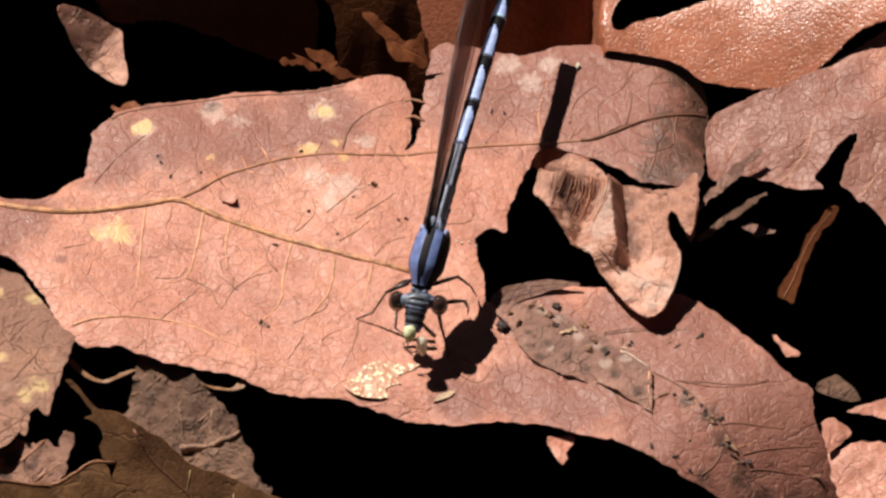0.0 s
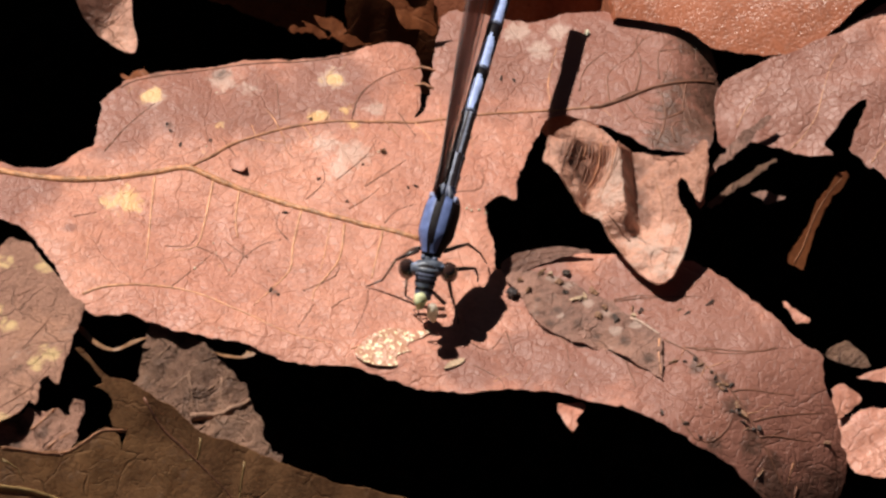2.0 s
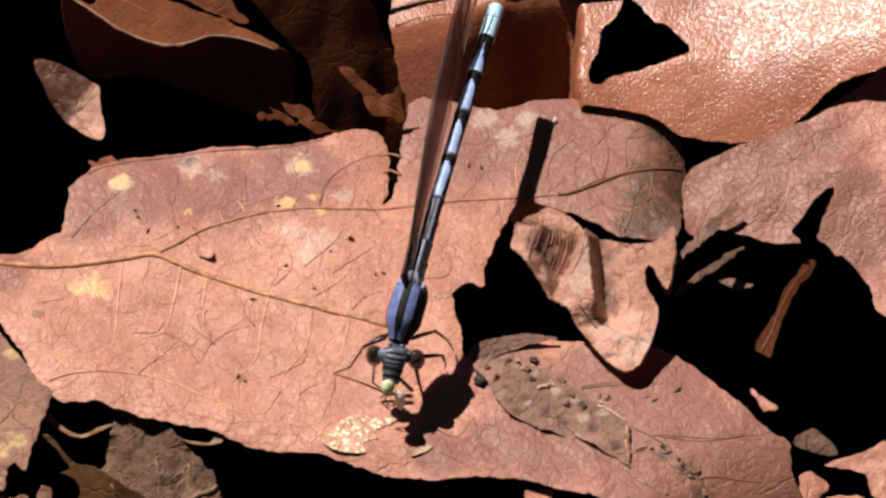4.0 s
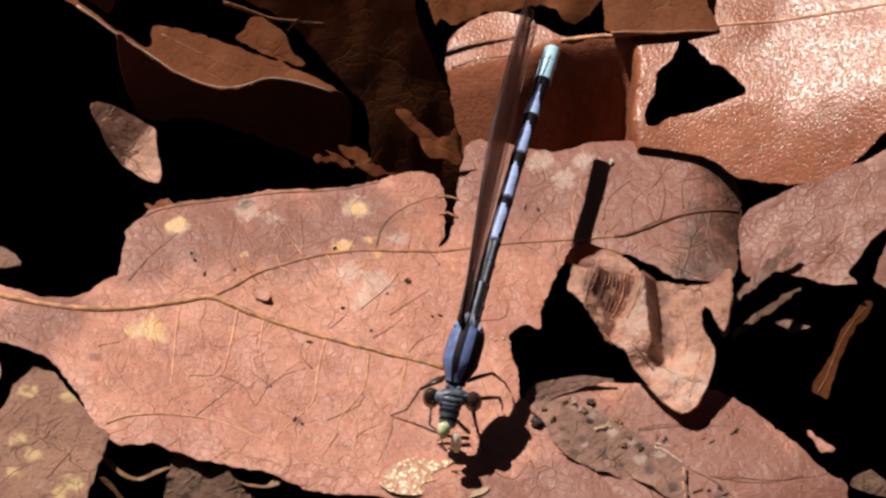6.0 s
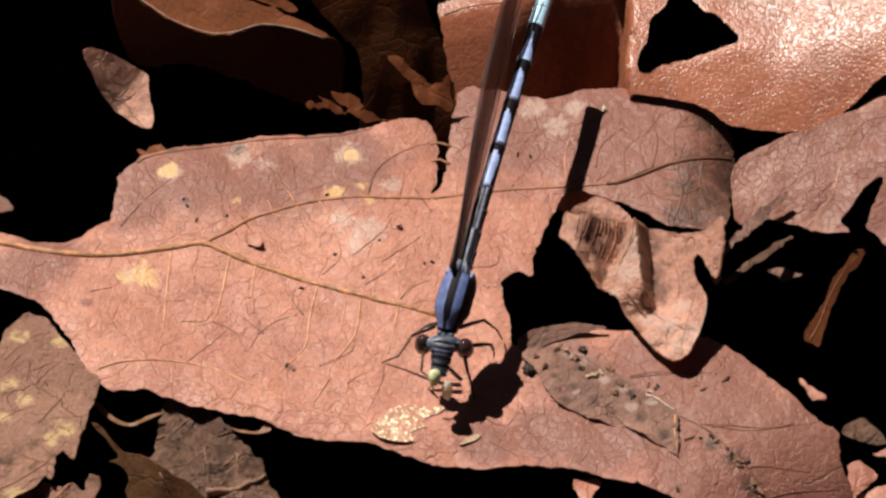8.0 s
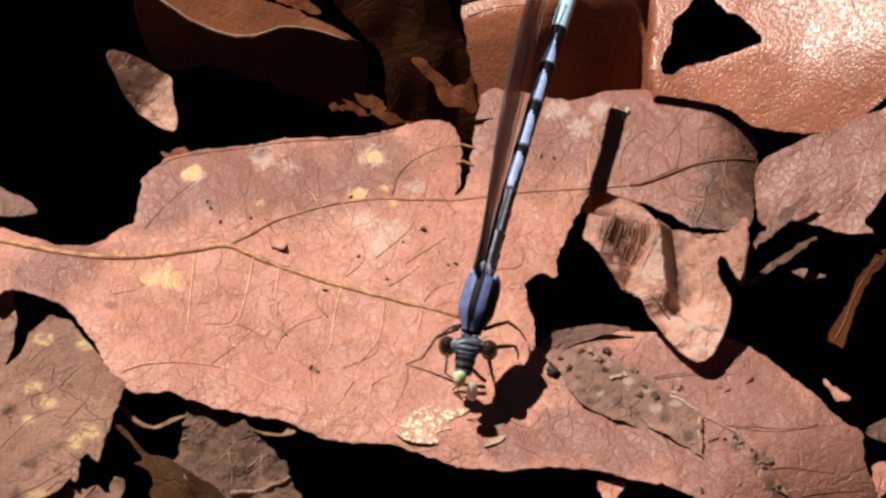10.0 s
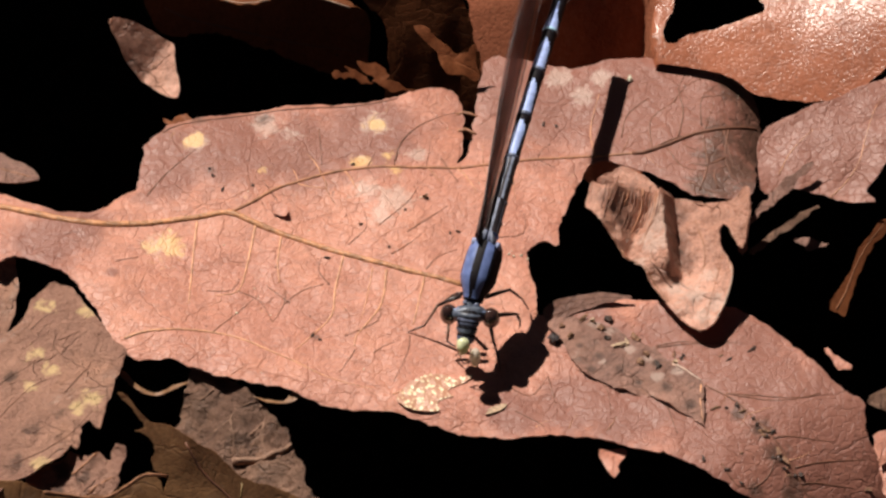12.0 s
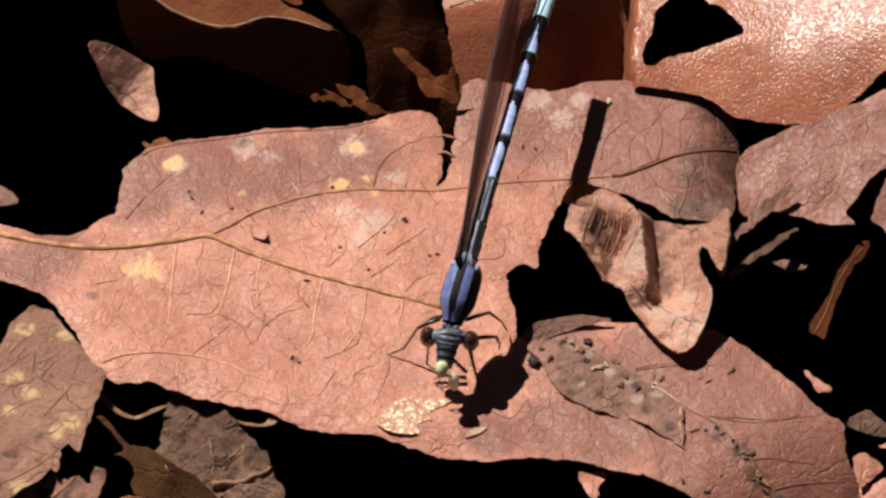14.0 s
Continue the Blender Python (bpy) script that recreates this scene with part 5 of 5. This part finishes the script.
def ring_paint(i):
    def paint(t, a):
        a = abs(a)
        if i < 2:
            return 1 if a < 0.22 or 0.9 < a < 1.1 else 2
        if i < 4:
            return 1 if 0.25 < a < 0.45 or 0.8 < a < 0.95 else 2
        if i >= 8:
            return 2 if (t < 0.06 and i == 9) or a > 2.1 else 0
        if t < 0.05:
            return 1
        if t < 0.075 or a > 1.45:
            return 2
        if i == 4:
            w = 0.45 + 0.7 * t if t < 0.72 else 0.95 * max(0, 1 - (t - 0.72) / 0.16)
        elif i == 7:
            w = 1.3 * max(0.0, 1 - t / 0.75) ** 1.5 + (0.13 if t < 0.8 else 0)
        else:
            w = 1.05 - 0.35 * t if t < 0.5 else 0.88 * max(0, 1 - (t - 0.5) / 0.3) ** 0.7
        return 0 if a < w else 2
    return paint


start = 0.0
for i, share in enumerate(SHARES):
    k = 14 if i > 3 else 8
    fractions = [start + share * j / k for j in range(k + 1)]
    mid = 0.74 - 0.04 * i if i < 4 else 0.64 if i < 7 else 0.66 if i == 7 else 0.72
    radii = [mid * (1.0 + 0.10 * (abs(2 * j / k - 1) ** 6)) * (0.86 if i == 9 and j == k else 1) for j in range(k + 1)]
    skins = [PALE_BLUE if i > 7 else LIGHT_BLUE, PALE_BLUE if i > 6 else GREY_BLUE if i > 3 else SILVER, BLACK if i > 3 else DUSK]
    part("abdomen_segment", tube([lerp(WAIST, TIP, f) + TOP * (0.8 * math.sin(math.pi * f)) for f in fractions], radii, 36, paint=ring_paint(i), origin=FRONT), skins, fly)
    start += share
# head, with eyes, face plates, feelers and jaws
HEAD, EYE_L, EYE_R, MOUTH = up([(-0.83, -17.60, 5.40), (-2.66, -17.28, 5.00), (1.00, -17.72, 5.00), (-1.23, -19.43, 3.90)])
head = part("head", ball((0, 0, 0), (1.62, 0.80, 0.92), seg=24, rough=0.10), SLATE, fly, "slate-blue head with barred face")
head.location = (HEAD - FRONT) * MM
FACE = (MOUTH - HEAD).normalized()
FSIDE = (EYE_R - EYE_L).normalized()
OUT = FSIDE.cross(FACE).normalized()
if OUT.z < 0:
    OUT = -OUT
for e in (EYE_L, EYE_R):
    bm = ball(e, (0.80, 0.84, 1.02), HEAD, 26)
    bm.normal_update()
    for f in bm.faces:
        f.material_index = 1 if f.normal.dot(OUT) < 0.25 or f.normal.dot(FACE) > 0.72 else 0
    part("eye", bm, [EYE_BROWN, EYE_PALE], head, "glossy dark brown eye, paler below")
bands = ((0.10, 2), (0.24, 0), (0.34, 1), (0.40, 2), (0.52, 1), (0.60, 2), (0.76, 0), (0.84, 2), (1.01, 1))
part("face", tube([lerp(HEAD - FACE * 0.35, MOUTH, k / 40) + OUT * (0.62 - 0.30 * k / 40) for k in range(41)],
                  [(0.60 + 0.52 * min(1, k / 6) - 0.36 * k / 40) * (1 - 0.10 * (k % 10 in (0, 1))) for k in range(41)], 22, up=OUT, flat=0.62, origin=HEAD,
                  paint=lambda t, a: next(m for f, m in bands if t < f)), [SLATE, GREY_BLUE, BLACK], head, "barred slate-blue face")
for q in (-0.32, 0.0, 0.32):
    part("ocellus", ball(HEAD + FSIDE * q + OUT * 0.92 - FACE * (0.12 if q else -0.15), (0.11, 0.11, 0.11), HEAD, 10), EYE_BROWN, head)
for s, e in ((-1, EYE_L), (1, EYE_R)):
    part("cheek_bar", tube([lerp(HEAD, e, f) - FACE * 0.34 + OUT * (0.72 - 0.25 * f) for f in (0.22, 0.4, 0.6, 0.78)], [0.16, 0.22, 0.22, 0.14], 10, origin=HEAD), CHEEK, head, "blue bar behind the eye")
    part("antenna", tube([HEAD + FSIDE * 0.62 * s + OUT * 0.7, HEAD + FSIDE * 0.8 * s + OUT * 0.95 + FACE * 0.5, HEAD + FSIDE * 0.9 * s + OUT * 0.9 + FACE * 1.4], [0.09, 0.06, 0.02], 6, origin=HEAD), LEG, head)
jaws = part("jaw", tube([FSIDE * 0.5 * q / 4 - OUT * 0.3 * abs(q / 4) ** 2 for q in range(-4, 5)], [0.3 * (1 - 0.3 * abs(q / 4)) for q in range(-4, 5)], 12, up=OUT), GREY_BLUE, head)
JAW_AT = (lerp(HEAD, MOUTH, 0.97) + OUT * 0.3 - HEAD) * MM
jaws.location = JAW_AT

# legs: thigh, shin and foot, each leg a part
for path in ([(-1.62, -15.13, 4.90), (-3.65, -15.40, 3.90), (-4.80, -15.52, 1.30), (-6.29, -15.33, 0.15)],
             [(-1.42, -16.09, 4.50), (-2.71, -16.82, 2.90), (-2.81, -17.63, 1.70), (-2.12, -18.43, 1.90)],
             [(-1.52, -14.72, 4.70), (-2.42, -13.49, 2.90), (-2.92, -12.68, 1.30), (-3.47, -12.12, 0.15)],
             [(0.56, -15.60, 5.30), (2.69, -13.77, 4.10), (3.78, -12.89, 1.70), (4.33, -12.77, 0.15)],
             [(1.44, -17.16, 4.70), (3.28, -16.04, 3.50), (3.58, -15.13, 1.30), (3.53, -14.83, 0.15)],
             [(0.85, -17.37, 4.50), (1.24, -18.78, 3.10), (1.64, -19.09, 1.30), (1.84, -19.56, 0.15)]):
    pts = up(path)
    leg = part("leg", tube([pts[0], lerp(pts[0], pts[1], 0.5) + TOP * 0.1, pts[1]], [0.20, 0.19, 0.13], 8, origin=FRONT), LEG, fly)
    part("shin", tube([pts[1], lerp(pts[1], pts[2], 0.5), pts[2]], [0.13, 0.11, 0.09], 8, origin=FRONT), LEG if path[0][0] > 0 else LEG_PALE, leg)
    part("foot", tube([pts[2], lerp(pts[2], pts[3], 0.6) - TOP * 0.05, pts[3]], [0.09, 0.08, 0.05], 8, origin=FRONT), LEG, leg)
    for j in range(5):
        c = lerp(pts[1], pts[2], 0.15 + 0.17 * j)
        part("bristle", tube([c, c + SIDE * (0.4 if j % 2 else -0.4) + TOP * 0.1], [0.03, 0.012], 5, origin=FRONT), LEG, leg)

# four narrow wings folded together over the abdomen, leaning to one side
WBASE, WTIP = up([(0.22, -12.82, 9.30)])[0], up([(6.58, 21.26, 13.00)])[0]
for k in range(4):
    tip = WTIP + Vector((0.25 * k - 0.55, -1.2 * (k % 2) - 0.3 * k, 0.0))
    base = WBASE + SIDE * (0.16 * k - 0.40)
    along = (tip - base).normalized()
    stand = Vector(((-0.26, -0.38, -0.50, -0.62)[k], 0, 1))
    chord = (stand - along * stand.dot(along)).normalized()
    L = (tip - base).length

    def spot(f, g, base=base, along=along, chord=chord, L=L, k=k):
        """A place on the wing: f along it, g across it."""
        wide = 0.90 + 1.55 * min(1, max(0, (f - 0.10) / 0.45)) ** 0.9 * (1 - max(0, (f - 0.62) / 0.38) ** 2.4)
        return base + along * L * f + chord * (g * wide) + along.cross(chord) * (0.10 * math.sin(3 * f * math.pi + k) * g)

    bm = bmesh.new()
    thin = along.cross(chord).normalized() * 0.012
    rows = [[[bm.verts.new((spot(i / 40, j / 6) + thin * s - FRONT) * MM) for j in range(7)] for i in range(41)] for s in (-1, 1)]
    for s, grid in enumerate(rows):
        for i in range(40):
            for j in range(6):
                q = (grid[i][j], grid[i + 1][j], grid[i + 1][j + 1], grid[i][j + 1])
                bm.faces.new(q if s else tuple(reversed(q))).smooth = True
    wing = part("wing", bm, WING, fly, "narrow clear smoky wing with dark veins")
    for g in (0.0, 0.16, 0.34, 0.52, 0.70, 0.86, 1.0):
        part("wing_vein", tube([spot(i / 30, g) for i in range(31)], [0.05 if g == 0 else 0.023 for i in range(31)], 5, origin=FRONT), WING_VEIN, wing)
    bm = bmesh.new()
    for i in range(5, 40):
        for j in range(6):
            f = (i + 0.5 * (j % 2)) / 41
            a, b = spot(f, j / 6), spot(f, (j + 1) / 6)
            w = along * 0.012
            bm.faces.new([bm.verts.new((p - FRONT) * MM) for p in (a - w, a + w, b + w, b - w)])
    part("cross_veins", bm, WING_VEIN, wing)
    part("wing_spot", tube([spot(0.92, 0.06), spot(0.95, 0.06)], [0.05, 0.05], 6, origin=FRONT), BLACK, wing)

# ------------------------------------------------------------ the prey
def mottled():
    s = Shader("mottled_cream_wing")
    patch = s.ramp(s.cells(2.1, s.warped(1.5, 0.8), "F1"), 0.24, 0.42)
    col = s.mix(patch, (0.84, 0.69, 0.44), (0.42, 0.20, 0.12))
    col = s.mix(s.ramp(s.noise(2.2, 4, 0.7), 0.56, 0.68), col, (0.85, 0.76, 0.52))
    s.bump(s.noise(2.0, 4), 0.15 * MM)
    s.set(Base_Color=col, Roughness=0.4, Specular_IOR_Level=0.5)
    return s.m


PREY_SKIN = plain("pale_green_skin", (0.66, 0.68, 0.42), 0.3, 0.5, 0.35, 1.2, share=0.25)
PREY_CLEAR = plain("pale_clear_skin", (0.84, 0.74, 0.62), 0.35, 0.5, 0.25, 1.5, share=0.5)
prey_at = up([(-1.23, -20.21, 3.30)])[0]
prey = thing("prey_insect", prey_at, "small pale green insect held in the jaws of the damselfly", "insect")
a, b, c, d = up([(-1.27, -20.20, 4.60), (-1.57, -20.60, 4.40), (-1.62, -20.96, 3.90), (-0.44, -20.76, 3.80)])
part("body", tube([a, lerp(a, b, 0.5) + Vector((-0.1, 0, 0.15)), b, c], [0.50, 0.66, 0.56, 0.25], 14, origin=prey_at), PREY_SKIN, prey)
part("abdomen", ball(lerp(d, *up([(-0.49, -21.01, 2.40)]), 0.4), (0.50, 0.70, 1.05), prey_at, 16, 0.15), PREY_CLEAR, prey, "pinkish translucent abdomen")
for path in ([(-1.82, -20.12, 3.50), (-1.67, -20.42, 2.30), (-1.33, -20.60, 1.90), (-0.93, -20.50, 2.10)], [(-1.62, -20.22, 3.30), (-2.12, -20.23, 2.70), (-1.82, -20.36, 2.40)], [(-0.83, -20.06, 3.50), (-0.73, -20.32, 2.50), (-1.03, -20.60, 1.90)]):
    part("leg", tube(up(path), 0.06, 6, origin=prey_at), LEG, prey)
hull = Leaf("insect_wing", (0.25, 0, 0, -3.9, -21.8), [(-7.2, -22.9), (-6.7, -21.8), (-5.7, -20.9), (-4.4, -20.2), (-3.2, -20.2), (-2, -20.6), (-0.8, -20.2), (-0.5, -20.4), (-1.3, -21.1), (-2.2, -21.5), (-2.7, -22.1), (-2.3, -22.7), (-3.3, -23), (-3.7, -23.5), (-3.5, -24.2), (-4.4, -24.3), (-5.7, -24.1), (-6.7, -23.7)],
            mottled(), "oval cream wing mottled with brown, lying on the leaf", category="wing", step=0.25, waves=0.15, size=2, seed=43, thick=0.12, ragged=0.12)


def motions():
    """The damselfly chews: head and jaw nod a little, and the prey is tugged with them."""
    seat = head.matrix_basis.copy()
    beat = [(t * 0.5, math.sin(t * 1.9) + 0.5 * math.sin(t * 4.3)) for t in range(29)]
    walk(head, [(t, seat @ pose(0, 0, 0, 0.5 * k, 0, 0.3 * k)) for t, k in beat])
    hinge = jaws.matrix_basis.copy()
    walk(jaws, [(t * 0.25, hinge @ pose(0, -0.00012 * (1 + math.sin(t * 2.6)), -0.00010 * (1 + math.sin(t * 2.6 + 0.6)))) for t in range(57)])
    rest = prey.matrix_basis.copy()
    walk(prey, [(t, rest @ pose(0.00006 * k, 0.00008 * k, 0.00005 * k, 3.0 * k, 1.5 * k, 2.0 * k)) for t, k in beat])


motions()
